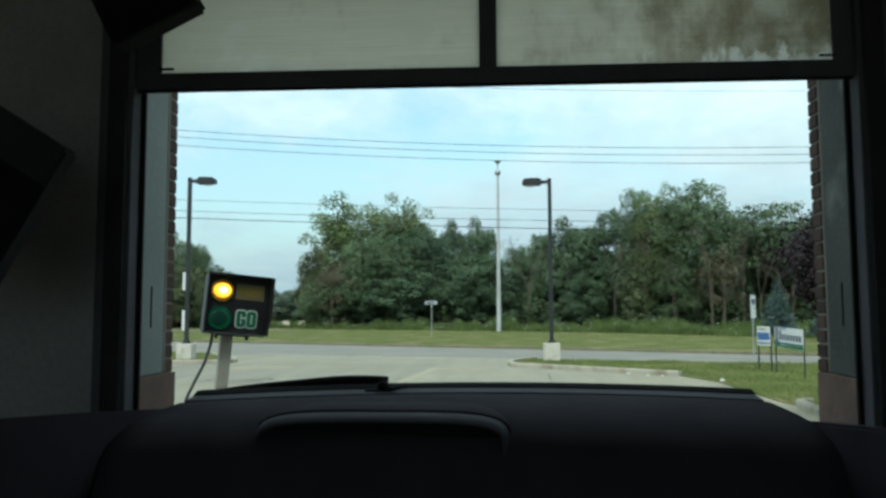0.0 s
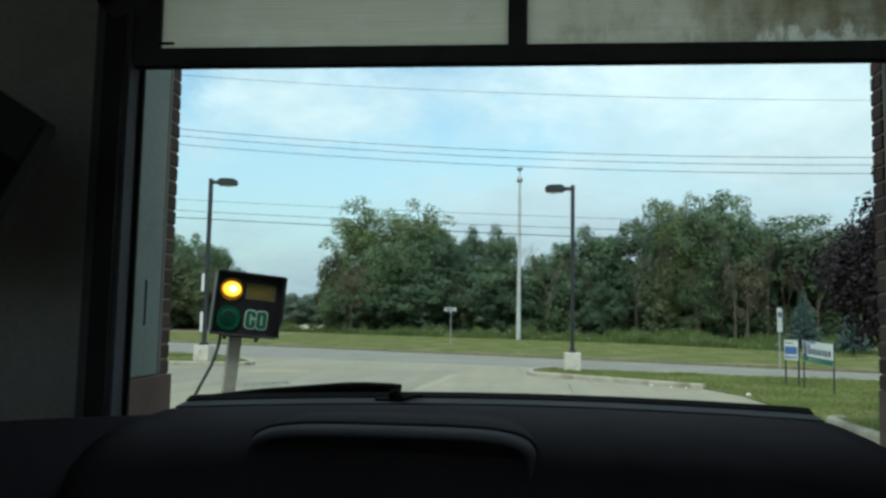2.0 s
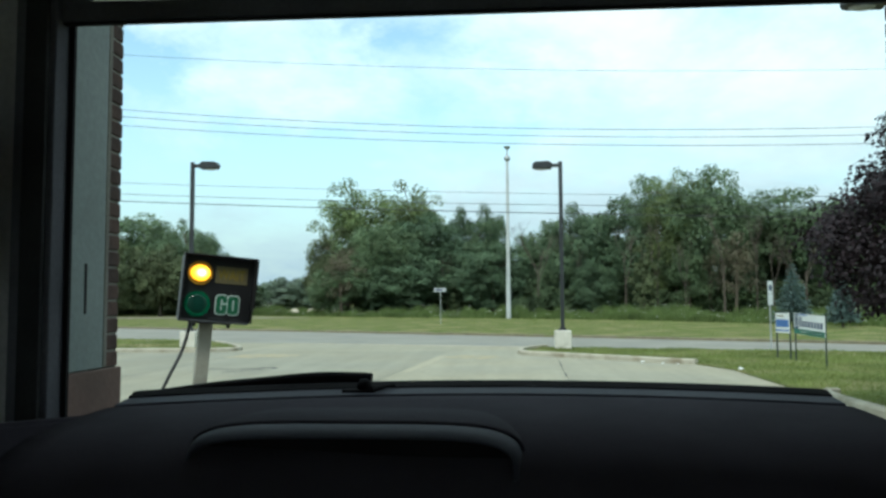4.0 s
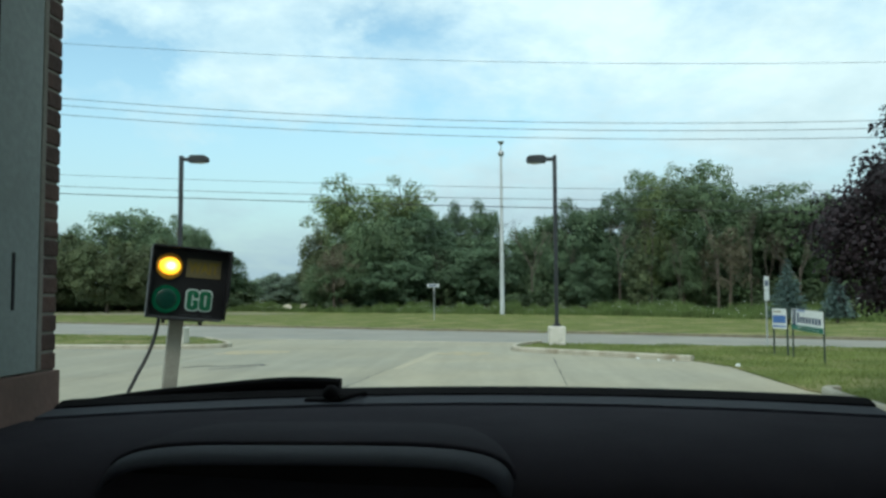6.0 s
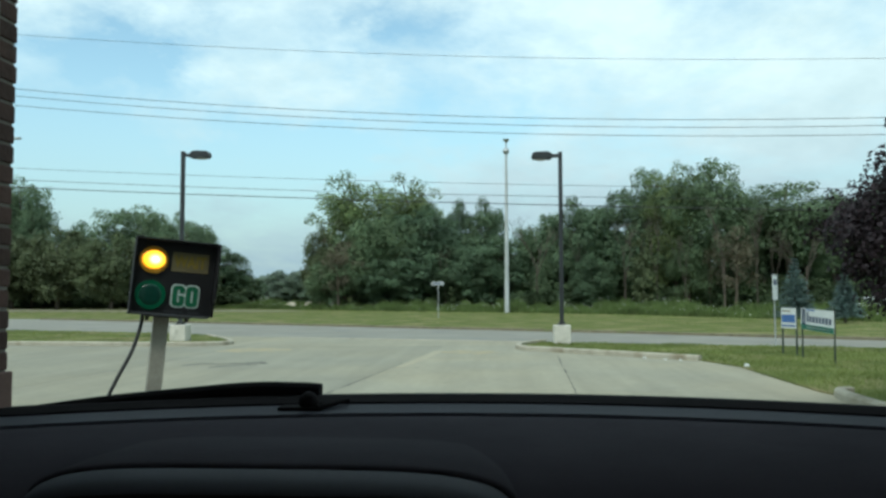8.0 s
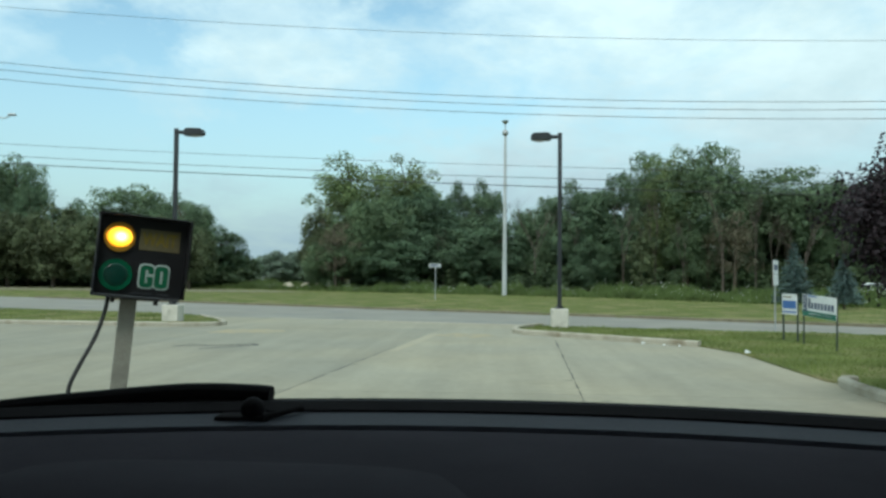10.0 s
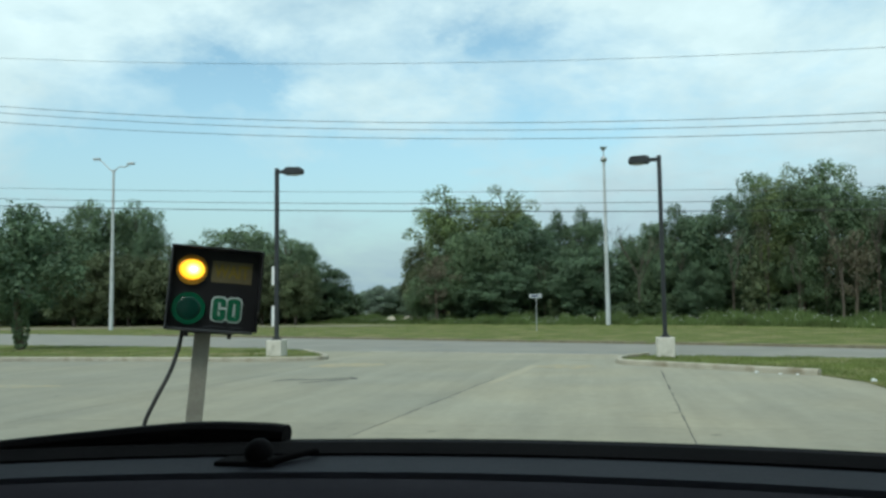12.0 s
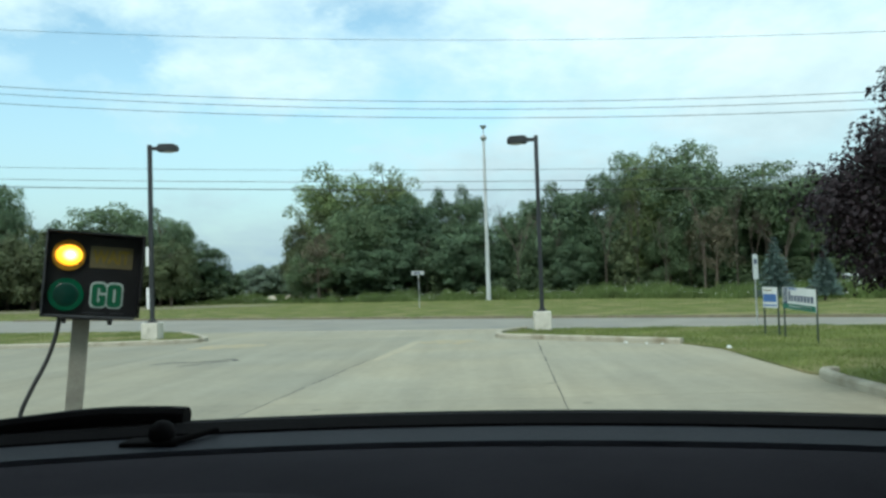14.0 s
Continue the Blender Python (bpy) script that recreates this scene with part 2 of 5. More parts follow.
def worn_concrete(name, a, b):
    """Old broom-finished concrete: blotches, fine grain, scuffs along the way cars go, small oil drips."""
    m = bpy.data.materials.new(name)
    m.use_nodes = True
    n, l = m.node_tree.nodes, m.node_tree.links
    bs = n["Principled BSDF"]
    geo = n.new("ShaderNodeNewGeometry")

    def noise(scale, detail, rough, stretch=(1, 1, 1)):
        mp = n.new("ShaderNodeMapping")
        mp.inputs["Scale"].default_value = stretch
        l.new(geo.outputs["Position"], mp.inputs["Vector"])
        t = n.new("ShaderNodeTexNoise")
        t.inputs["Scale"].default_value, t.inputs["Detail"].default_value, t.inputs["Roughness"].default_value = scale, detail, rough
        l.new(mp.outputs[0], t.inputs["Vector"])
        return t.outputs["Fac"]

    def remap(v, a, b, c, d):
        r = n.new("ShaderNodeMapRange")
        for k, x in zip(("From Min", "From Max", "To Min", "To Max"), (a, b, c, d)):
            r.inputs[k].default_value = x
        l.new(v, r.inputs["Value"])
        return r.outputs[0]

    def times(a, b):
        x = n.new("ShaderNodeMath")
        x.operation = "MULTIPLY"
        l.new(a, x.inputs[0])
        l.new(b, x.inputs[1])
        return x.outputs[0]

    tone = times(remap(noise(0.45, 9, 0.62), 0.3, 0.7, 0.90, 1.09), remap(noise(5.0, 8, 0.7), 0.3, 0.7, 0.90, 1.09))
    tone = times(tone, remap(noise(1.0, 5, 0.6, (1.6, 0.10, 1)), 0.35, 0.65, 0.90, 1.06))
    tone = times(tone, remap(noise(0.9, 6, 0.75, (0.5, 1.3, 1)), 0.60, 0.72, 1.0, 0.80))
    vo = n.new("ShaderNodeTexVoronoi")
    vo.inputs["Scale"].default_value = 0.8
    l.new(geo.outputs["Position"], vo.inputs["Vector"])
    tone = times(tone, remap(vo.outputs["Distance"], 0.03, 0.075, 0.62, 1.0))
    oi = n.new("ShaderNodeObjectInfo")
    tone = times(tone, remap(oi.outputs["Random"], 0, 1, 0.96, 1.04))
    mul = n.new("ShaderNodeMix")
    mul.data_type, mul.blend_type = "RGBA", "MULTIPLY"
    mul.inputs["Factor"].default_value = 1.0
    hue = n.new("ShaderNodeMix")
    hue.data_type = "RGBA"
    hue.inputs["A"].default_value, hue.inputs["B"].default_value = (*a, 1), (*b, 1)
    l.new(remap(noise(0.22, 4, 0.5), 0.4, 0.6, 0, 1), hue.inputs["Factor"])
    l.new(hue.outputs["Result"], mul.inputs["A"])
    l.new(tone, mul.inputs["B"])
    l.new(mul.outputs["Result"], bs.inputs["Base Color"])
    bs.inputs["Roughness"].default_value = 0.88
    bp = n.new("ShaderNodeBump")
    bp.inputs["Strength"].default_value, bp.inputs["Distance"].default_value = 0.25, 0.004
    l.new(noise(45, 4, 0.7), bp.inputs["Height"])
    l.new(bp.outputs[0], bs.inputs["Normal"])
    return m


M_concrete = worn_concrete("lane_concrete", (0.262, 0.249, 0.186), (0.270, 0.247, 0.174))
M_concrete_old = worn_concrete("older_lot_concrete", (0.228, 0.219, 0.167), (0.236, 0.219, 0.158))
M_joint = surface("joint_filler", (0.035, 0.033, 0.03), (0.09, 0.085, 0.075), 8, 0.9, 0.3, 80)
M_tar = surface("tar", (0.018, 0.017, 0.016), (0.035, 0.033, 0.03), 8, 0.7, 0.3, 80)
M_road = surface("road_concrete", (0.185, 0.178, 0.148), (0.235, 0.226, 0.19), 0.4, 0.9, 0.15, 40, spots=(0.17, 0.166, 0.155), spot_scale=0.5)
M_kerb = surface("kerb_concrete", (0.29, 0.268, 0.205), (0.40, 0.37, 0.29), 2.5, 0.9, 0.3, 60, spots=(0.21, 0.18, 0.12), spot_scale=1.3)
M_base = surface("cast_concrete", (0.48, 0.46, 0.39), (0.60, 0.57, 0.50), 3, 0.9, 0.3, 70, spots=(0.36, 0.34, 0.28), spot_scale=2.5)
M_lawn = surface("mown_grass", (0.078, 0.100, 0.026), (0.125, 0.145, 0.042), 0.7, 0.95, 0.7, 30, spots=(0.25, 0.215, 0.11), spot_scale=0.5, spot_cut=(0.47, 0.72), spec=0.1)
M_blade = foliage("grass_blades", (0.095, 0.135, 0.030), (0.25, 0.285, 0.095), (0.165, 0.20, 0.062), 0.35)
M_weed = foliage("tall_weeds", (0.066, 0.107, 0.026), (0.155, 0.205, 0.068), (0.105, 0.143, 0.047), 0.33)
M_flower = surface("white_flowers", (0.48, 0.5, 0.43), (0.62, 0.63, 0.56), 5, 0.9, 0)
M_leaf = foliage("broad_leaves", (0.071, 0.116, 0.060), (0.193, 0.257, 0.130), (0.115, 0.168, 0.094), 0.26)
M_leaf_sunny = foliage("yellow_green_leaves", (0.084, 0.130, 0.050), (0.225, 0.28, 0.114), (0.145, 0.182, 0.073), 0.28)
M_leaf_brown = foliage("withered_leaves", (0.085, 0.078, 0.048), (0.165, 0.15, 0.10), (0.12, 0.105, 0.07), 0.22)
M_leaf_olive = foliage("olive_leaves", (0.062, 0.088, 0.041), (0.135, 0.162, 0.076), (0.095, 0.108, 0.056), 0.24)
M_leaf_dark = foliage("dark_leaves", (0.055, 0.095, 0.055), (0.145, 0.20, 0.105), (0.085, 0.135, 0.078), 0.24)
# undergrowth leaves coloured darker to stand for the shade beneath the crowns
M_leaf_scrub_shade = foliage("shade_toned_scrub_leaves", (0.040, 0.066, 0.030), (0.095, 0.13, 0.058), (0.06, 0.09, 0.042), 0.22)
# far foliage: distance haze mixed into the leaf colour as a paler tint
M_leaf_hazed = foliage("haze_tinted_leaves", (0.13, 0.175, 0.125), (0.20, 0.25, 0.19), (0.165, 0.21, 0.155), 0.3)
M_leaf_purple = foliage("purple_leaves", (0.010, 0.0075, 0.009), (0.027, 0.017, 0.021), (0.016, 0.012, 0.014), 0.12)
M_needle = foliage("blue_needles", (0.070, 0.112, 0.098), (0.165, 0.235, 0.22), (0.11, 0.16, 0.15), 0.25)
M_bark = surface("bark", (0.07, 0.055, 0.04), (0.15, 0.12, 0.09), 3, 0.95, 0.8, 20)
M_bare = surface("bare_wood", (0.07, 0.055, 0.043), (0.12, 0.098, 0.08), 3, 0.95, 0.5, 20)
M_pole = surface("black_paint", (0.011, 0.013, 0.015), (0.019, 0.022, 0.025), 3, 0.5, 0.05, 50)
M_white_pole = surface("pale_painted_steel", (0.40, 0.42, 0.42), (0.50, 0.52, 0.52), 1.2, 0.5, 0.05, 30, spots=(0.40, 0.41, 0.40))
M_galv = surface("galvanised_steel", (0.32, 0.33, 0.33), (0.45, 0.46, 0.46), 6, 0.45, 0.05, 60, metal=0.6)
M_wire = surface("cable_black", (0.03, 0.03, 0.03), (0.05, 0.05, 0.05), 5, 0.6, 0)
M_lens_grey = surface("lamp_lens", (0.35, 0.36, 0.36), (0.45, 0.46, 0.46), 20, 0.2, 0)
M_black = surface("black_steel", (0.036, 0.035, 0.037), (0.052, 0.050, 0.052), 5, 0.85, 0.1, 80, spec=0.1)
M_frame = surface("door_frame_black", (0.105, 0.101, 0.114), (0.135, 0.130, 0.146), 4, 0.85, 0.1, 60, spec=0.1)
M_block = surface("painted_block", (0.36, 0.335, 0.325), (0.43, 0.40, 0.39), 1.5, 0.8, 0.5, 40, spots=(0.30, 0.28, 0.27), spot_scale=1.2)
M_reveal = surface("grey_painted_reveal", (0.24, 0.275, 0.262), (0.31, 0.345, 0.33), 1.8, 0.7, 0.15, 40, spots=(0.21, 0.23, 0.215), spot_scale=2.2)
# right reveal given a much darker tone than the left, with lighter blotches
M_reveal_right = surface("dark_grey_reveal", (0.055, 0.059, 0.056), (0.10, 0.105, 0.098), 3.5, 0.8, 0.4, 40, spots=(0.26, 0.28, 0.26), spot_scale=2.6, spot_cut=(0.56, 0.72))
M_mortar = surface("mortar", (0.20, 0.18, 0.15), (0.28, 0.255, 0.22), 6, 0.95, 0.4, 80)
M_brick = surface("brown_brick", (0.066, 0.037, 0.030), (0.115, 0.064, 0.050), 9, 0.9, 0.5, 70, rnd=0.3)
M_redbase = surface("red_brown_base", (0.165, 0.098, 0.080), (0.235, 0.142, 0.116), 2.2, 0.85, 0.25, 40, spots=(0.12, 0.078, 0.063), spot_scale=2)
M_bayfloor = surface("wet_bay_floor", (0.16, 0.156, 0.145), (0.23, 0.222, 0.205), 1.2, 0.55, 0.3, 30)
M_ceiling = surface("bay_ceiling", (0.48, 0.47, 0.45), (0.58, 0.57, 0.55), 1, 0.8, 0.1, 30)
M_dash = surface("dash_vinyl", (0.043, 0.037, 0.046), (0.056, 0.048, 0.059), 4, 0.9, 0.25, 350, spec=0.06)
M_dash_light = surface("dash_satin", (0.056, 0.055, 0.070), (0.070, 0.069, 0.087), 3, 0.7, 0.15, 300, spec=0.2)
M_rubber = surface("black_rubber", (0.013, 0.0108, 0.0118), (0.019, 0.016, 0.017), 6, 0.88, 0.1, 120, spec=0.10)
M_carpaint = surface("dark_blue_paint", (0.012, 0.018, 0.032), (0.016, 0.023, 0.04), 0.6, 0.18, 0, 200)
M_sign_black = surface("sign_black", (0.008, 0.008, 0.009), (0.014, 0.014, 0.015), 6, 0.4, 0.1, 80)
M_sign_side = surface("sign_grey_metal", (0.055, 0.058, 0.062), (0.085, 0.088, 0.093), 5, 0.45, 0.05, 60, metal=0.3)
M_post = surface("taupe_post", (0.33, 0.315, 0.255), (0.41, 0.39, 0.325), 3, 0.6, 0.1, 60, spots=(0.25, 0.235, 0.19), spot_scale=3)
M_amber_ring = surface("amber_plastic", (0.32, 0.16, 0.015), (0.42, 0.22, 0.02), 10, 0.3, 0)
M_amber_core = glow("amber_light_core", (1.0, 0.82, 0.42), 5.0)
M_amber_panel = surface("amber_panel", (0.115, 0.10, 0.05), (0.145, 0.125, 0.065), 12, 0.35, 0)
M_amber_text = surface("amber_text", (0.17, 0.125, 0.016), (0.20, 0.15, 0.022), 12, 0.35, 0)
M_green_lens = surface("green_lens", (0.004, 0.07, 0.032), (0.008, 0.11, 0.05), 10, 0.25, 0)
M_green_core = surface("green_lens_core", (0.005, 0.034, 0.024), (0.008, 0.050, 0.034), 10, 0.25, 0)
M_green_text = surface("green_text", (0.010, 0.105, 0.048), (0.016, 0.135, 0.062), 10, 0.4, 0)
M_white = surface("white_sheet", (0.62, 0.63, 0.62), (0.72, 0.73, 0.72), 3, 0.5, 0)
M_whiteline = surface("white_outline", (0.42, 0.5, 0.46), (0.5, 0.57, 0.53), 6, 0.5, 0)
M_blade_grey = surface("dull_white_sheet", (0.36, 0.38, 0.39), (0.46, 0.48, 0.49), 3, 0.5, 0)
M_blue = surface("blue_print", (0.05, 0.12, 0.33), (0.07, 0.16, 0.40), 6, 0.5, 0)
M_navy = surface("navy_print", (0.03, 0.045, 0.10), (0.05, 0.065, 0.13), 6, 0.5, 0)
M_teal = surface("green_print", (0.02, 0.13, 0.09), (0.03, 0.17, 0.12), 6, 0.5, 0)
M_stake = surface("dark_green_stake", (0.018, 0.03, 0.022), (0.03, 0.045, 0.034), 6, 0.6, 0)
M_tan = surface("yellow_worn_paint", (0.30, 0.25, 0.145), (0.34, 0.285, 0.175), 2, 0.9, 0.2, 50, spots=(0.25, 0.238, 0.178), spot_scale=2.5, spot_cut=(0.42, 0.62))
M_faded = surface("faded_paint", (0.30, 0.27, 0.19), (0.36, 0.32, 0.225), 3, 0.9, 0.2, 60, spots=(0.27, 0.255, 0.19), spot_scale=3)
M_carwhite = surface("white_car_paint", (0.70, 0.72, 0.73), (0.76, 0.78, 0.79), 0.5, 0.2, 0)
M_carglass = surface("car_glass", (0.015, 0.018, 0.02), (0.02, 0.024, 0.026), 1, 0.08, 0)
M_tyre = surface("tyre", (0.012, 0.012, 0.012), (0.02, 0.02, 0.02), 8, 0.85, 0.2, 60)
M_rim = surface("alloy", (0.45, 0.45, 0.46), (0.55, 0.55, 0.56), 5, 0.3, 0, metal=0.8)
M_cladding = surface("white_cladding", (0.62, 0.63, 0.64), (0.72, 0.73, 0.74), 0.4, 0.6, 0)
M_dirt = surface("road_dirt", (0.13, 0.115, 0.07), (0.21, 0.185, 0.12), 3, 0.95, 0.4, 40, spots=(0.13, 0.14, 0.05), spot_scale=1.5)
M_stone = surface("pale_stone", (0.36, 0.33, 0.25), (0.48, 0.44, 0.34), 1.5, 0.9, 0.4, 20, spots=(0.22, 0.2, 0.15), spot_scale=1.2)
M_rooft = surface("pale_roof", (0.60, 0.61, 0.62), (0.70, 0.71, 0.72), 0.6, 0.8, 0)


def twinwall():
    """Milky ribbed plastic that lets daylight through, with brown mould and pale scrapes that thicken towards one end."""
    m = bpy.data.materials.new("ribbed_polycarbonate")
    m.use_nodes = True
    n, l = m.node_tree.nodes, m.node_tree.links
    bs, out = n["Principled BSDF"], n["Material Output"]
    geo = n.new("ShaderNodeNewGeometry")
    sp = n.new("ShaderNodeSeparateXYZ")
    l.new(geo.outputs["Position"], sp.inputs[0])

    def noise(scale, detail, rough, stretch):
        mp = n.new("ShaderNodeMapping")
        mp.inputs["Scale"].default_value = stretch
        l.new(geo.outputs["Position"], mp.inputs["Vector"])
        t = n.new("ShaderNodeTexNoise")
        t.inputs["Scale"].default_value, t.inputs["Detail"].default_value, t.inputs["Roughness"].default_value = scale, detail, rough
        l.new(mp.outputs[0], t.inputs["Vector"])
        return t.outputs["Fac"]

    def remap(v, a, b, c, d):
        r = n.new("ShaderNodeMapRange")
        for k, x in zip(("From Min", "From Max", "To Min", "To Max"), (a, b, c, d)):
            r.inputs[k].default_value = x
        l.new(v, r.inputs["Value"])
        return r.outputs[0]

    def add(*vs):
        v = vs[0]
        for w in vs[1:]:
            x = n.new("ShaderNodeMath")
            l.new(v, x.inputs[0])
            l.new(w, x.inputs[1])
            v = x.outputs[0]
        return v

    def mixed(f, a, b, blend="MIX"):
        x = n.new("ShaderNodeMix")
        x.data_type, x.blend_type = "RGBA", blend
        for key, v in (("Factor", f), ("A", a), ("B", b)):
            if isinstance(v, (tuple, float)):
                x.inputs[key].default_value = v
            else:
                l.new(v, x.inputs[key])
        return x.outputs["Result"]

    wv = n.new("ShaderNodeTexWave")
    wv.bands_direction = "Z"
    wv.inputs["Scale"].default_value, wv.inputs["Distortion"].default_value = 28, 0.3
    l.new(geo.outputs["Position"], wv.inputs["Vector"])
    # brown mould, in upright streaks
    mould = add(noise(6.0, 10, 0.74, (1, 1, 0.55)), remap(sp.outputs["X"], 0.1, 1.4, -0.15, 0.13))
    col = mixed(remap(mould, 0.43, 0.68, 0, 1), (0.84, 0.81, 0.73, 1), (0.48, 0.445, 0.355, 1))
    # faint pale specks and, low down, scraped patches
    speck = noise(22, 6, 0.7, (1, 1, 1))
    col = mixed(remap(speck, 0.62, 0.70, 0, 0.55), col, (0.97, 0.96, 0.92, 1))
    scrape = add(noise(11, 8, 0.72, (1, 1, 0.5)), remap(sp.outputs["X"], 0.7, 1.3, -0.12, 0.03), remap(sp.outputs["Z"], 2.74, 2.86, 0.09, -0.13))
    col = mixed(remap(scrape, 0.52, 0.60, 0, 0.9), col, (0.97, 0.96, 0.93, 1))
    # soft pale blotches, and dirt lying unevenly along the ribs
    col = mixed(remap(noise(7, 3, 0.5, (1, 1, 1)), 0.56, 0.70, 0, 0.4), col, (0.93, 0.92, 0.87, 1))
    col = mixed(1.0, col, remap(noise(9, 4, 0.6, (0.35, 1, 22)), 0.3, 0.7, 0.90, 1.05), "MULTIPLY")
    col = mixed(1.0, col, remap(wv.outputs["Fac"], 0, 1, 0.86, 1.0), "MULTIPLY")
    l.new(col, bs.inputs["Base Color"])
    bs.inputs["Roughness"].default_value = 0.35
    tr = n.new("ShaderNodeBsdfTranslucent")
    l.new(col, tr.inputs["Color"])
    ms = n.new("ShaderNodeMixShader")
    ms.inputs[0].default_value = 0.95
    l.new(bs.outputs[0], ms.inputs[1])
    l.new(tr.outputs[0], ms.inputs[2])
    l.new(ms.outputs[0], out.inputs["Surface"])
    return m


M_poly = twinwall()


# ---- building helpers ----
def part(name, bm, material, parent=None, label="", smooth=False):
    """Link a bmesh as one mesh object, under a thing or a part."""
    me = bpy.data.meshes.new(name)
    bm.normal_update()
    bm.to_mesh(me)
    bm.free()
    me.materials.append(material)
    if smooth:
        for p in me.polygons:
            p.use_smooth = True
    ob = new(name, me)
    ob.parent = parent
    if label:
        ob["label"] = label
    return ob


def thing(name, m, label, category, group="", kind=""):
    ob = new(name)
    ob.matrix_world = m
    return tagged(ob, label, category, group, kind)


def box(bm, x0, x1, y0, y1, z0, z1, bevel=0.0):
    made = bmesh.ops.create_cube(bm, size=1.0, matrix=Matrix.LocRotScale(((x0 + x1) / 2, (y0 + y1) / 2, (z0 + z1) / 2), None, (x1 - x0, y1 - y0, z1 - z0)))
    if bevel:
        edges = {e for v in made["verts"] for e in v.link_edges}
        bmesh.ops.bevel(bm, geom=list(edges), offset=bevel, segments=2, affect="EDGES", profile=0.5)
    return bm


def boxed(x0, x1, y0, y1, z0, z1, bevel=0.0):
    return box(bmesh.new(), x0, x1, y0, y1, z0, z1, bevel)


def rod(bm, a, b, r0, r1=None, n=10):
    a, b = Vector(a), Vector(b)
    d = b - a
    m = Matrix.Translation((a + b) / 2) @ d.to_track_quat("Z", "Y").to_matrix().to_4x4()
    bmesh.ops.create_cone(bm, cap_ends=True, segments=n, radius1=r0, radius2=r0 if r1 is None else r1, depth=d.length, matrix=m)
    return bm


def tube(bm, points, r, n=8):
    """A round cable along points."""
    pts = [Vector(p) for p in points]
    rings = []
    for i, p in enumerate(pts):
        d = (pts[min(i + 1, len(pts) - 1)] - pts[max(i - 1, 0)]).normalized()
        u = d.orthogonal().normalized() if abs(d.x) > 0.9 else d.cross(Vector((1, 0, 0))).normalized()
        v = d.cross(u)
        rings.append([bm.verts.new(p + (u * math.cos(k * 2 * math.pi / n) + v * math.sin(k * 2 * math.pi / n)) * r) for k in range(n)])
    for a, b in zip(rings, rings[1:]):
        for k in range(n):
            bm.faces.new((a[k], a[(k + 1) % n], b[(k + 1) % n], b[k]))
    bm.faces.new(rings[0][::-1])
    bm.faces.new(rings[-1])
    return bm


def slab(points, z0, z1, bm=None):
    """A flat polygon, given anticlockwise, as a solid from z0 to z1."""
    bm = bm or bmesh.new()
    lo = [bm.verts.new((x, y, z0)) for x, y in points]
    hi = [bm.verts.new((x, y, z1)) for x, y in points]
    bm.faces.new(hi)
    bm.faces.new(lo[::-1])
    for i in range(len(points)):
        j = (i + 1) % len(points)
        bm.faces.new((lo[i], lo[j], hi[j], hi[i]))
    return bm


def sweep(profile, path, bm=None):
    """A closed (offset, height) profile along a path on the ground, offset to the left of the way."""
    bm = bm or bmesh.new()
    pts = [Vector((x, y, 0)) for x, y in path]
    rings = []
    for i, p in enumerate(pts):
        d = (pts[min(i + 1, len(pts) - 1)] - pts[max(i - 1, 0)]).normalized()
        s = Vector((-d.y, d.x, 0))
        rings.append([bm.verts.new(p + s * o + Vector((0, 0, h))) for o, h in profile])
    k = len(profile)
    for a, b in zip(rings, rings[1:]):
        for i in range(k):
            bm.faces.new((a[i], b[i], b[(i + 1) % k], a[(i + 1) % k]))
    bm.faces.new(rings[0])
    bm.faces.new(rings[-1][::-1])
    bmesh.ops.recalc_face_normals(bm, faces=bm.faces)
    return bm


def curve_points(points, n=8):
    """A smooth line through points (Catmull-Rom)."""
    p = [Vector(q) for q in points]
    p = [2 * p[0] - p[1], *p, 2 * p[-1] - p[-2]]
    out = []
    for i in range(1, len(p) - 2):
        for k in range(n):
            t = k / n
            out.append(0.5 * (2 * p[i] + (p[i + 1] - p[i - 1]) * t + (2 * p[i - 1] - 5 * p[i] + 4 * p[i + 1] - p[i + 2]) * t * t + (3 * p[i] - p[i - 1] - 3 * p[i + 1] + p[i + 2]) * t ** 3))
    return out + [p[-2]]


def leaf_mesh(name, centre, normal, size, material, parent=None, aspect=1.4, seed=1, sides=4):
    """Many small leaves of three or four corners, each an island of its own."""
    rng = np.random.default_rng(seed)
    n = len(centre)
    normal = normal / np.maximum(np.linalg.norm(normal, axis=1, keepdims=True), 1e-6)
    u = np.cross(normal, rng.normal(size=(n, 3)))
    u /= np.maximum(np.linalg.norm(u, axis=1, keepdims=True), 1e-6)
    v = np.cross(normal, u)
    s = size[:, None]
    a, b = u * s * aspect * 0.5, v * s * 0.5
    bend = normal * s * 0.12
    if sides == 4:
        corners = [centre - a, centre + b * 0.9 + bend, centre + a, centre - b * 0.9 + bend]
    else:
        corners = [centre - a, centre + a * 0.6 + b * 1.1, centre + a * 0.6 - b * 1.1]
    verts = np.stack(corners, axis=1).reshape(-1, 3)
    me = bpy.data.meshes.new(name)
    me.vertices.add(sides * n)
    me.vertices.foreach_set("co", verts.astype(np.float32).ravel())
    me.loops.add(sides * n)
    me.loops.foreach_set("vertex_index", np.arange(sides * n, dtype=np.int32))
    me.polygons.add(n)
    me.polygons.foreach_set("loop_start", np.arange(0, sides * n, sides, dtype=np.int32))
    me.polygons.foreach_set("loop_total", np.full(n, sides, dtype=np.int32))
    me.update(calc_edges=True)
    me.materials.append(material)
    ob = new(name, me)
    ob.parent = parent
    return ob


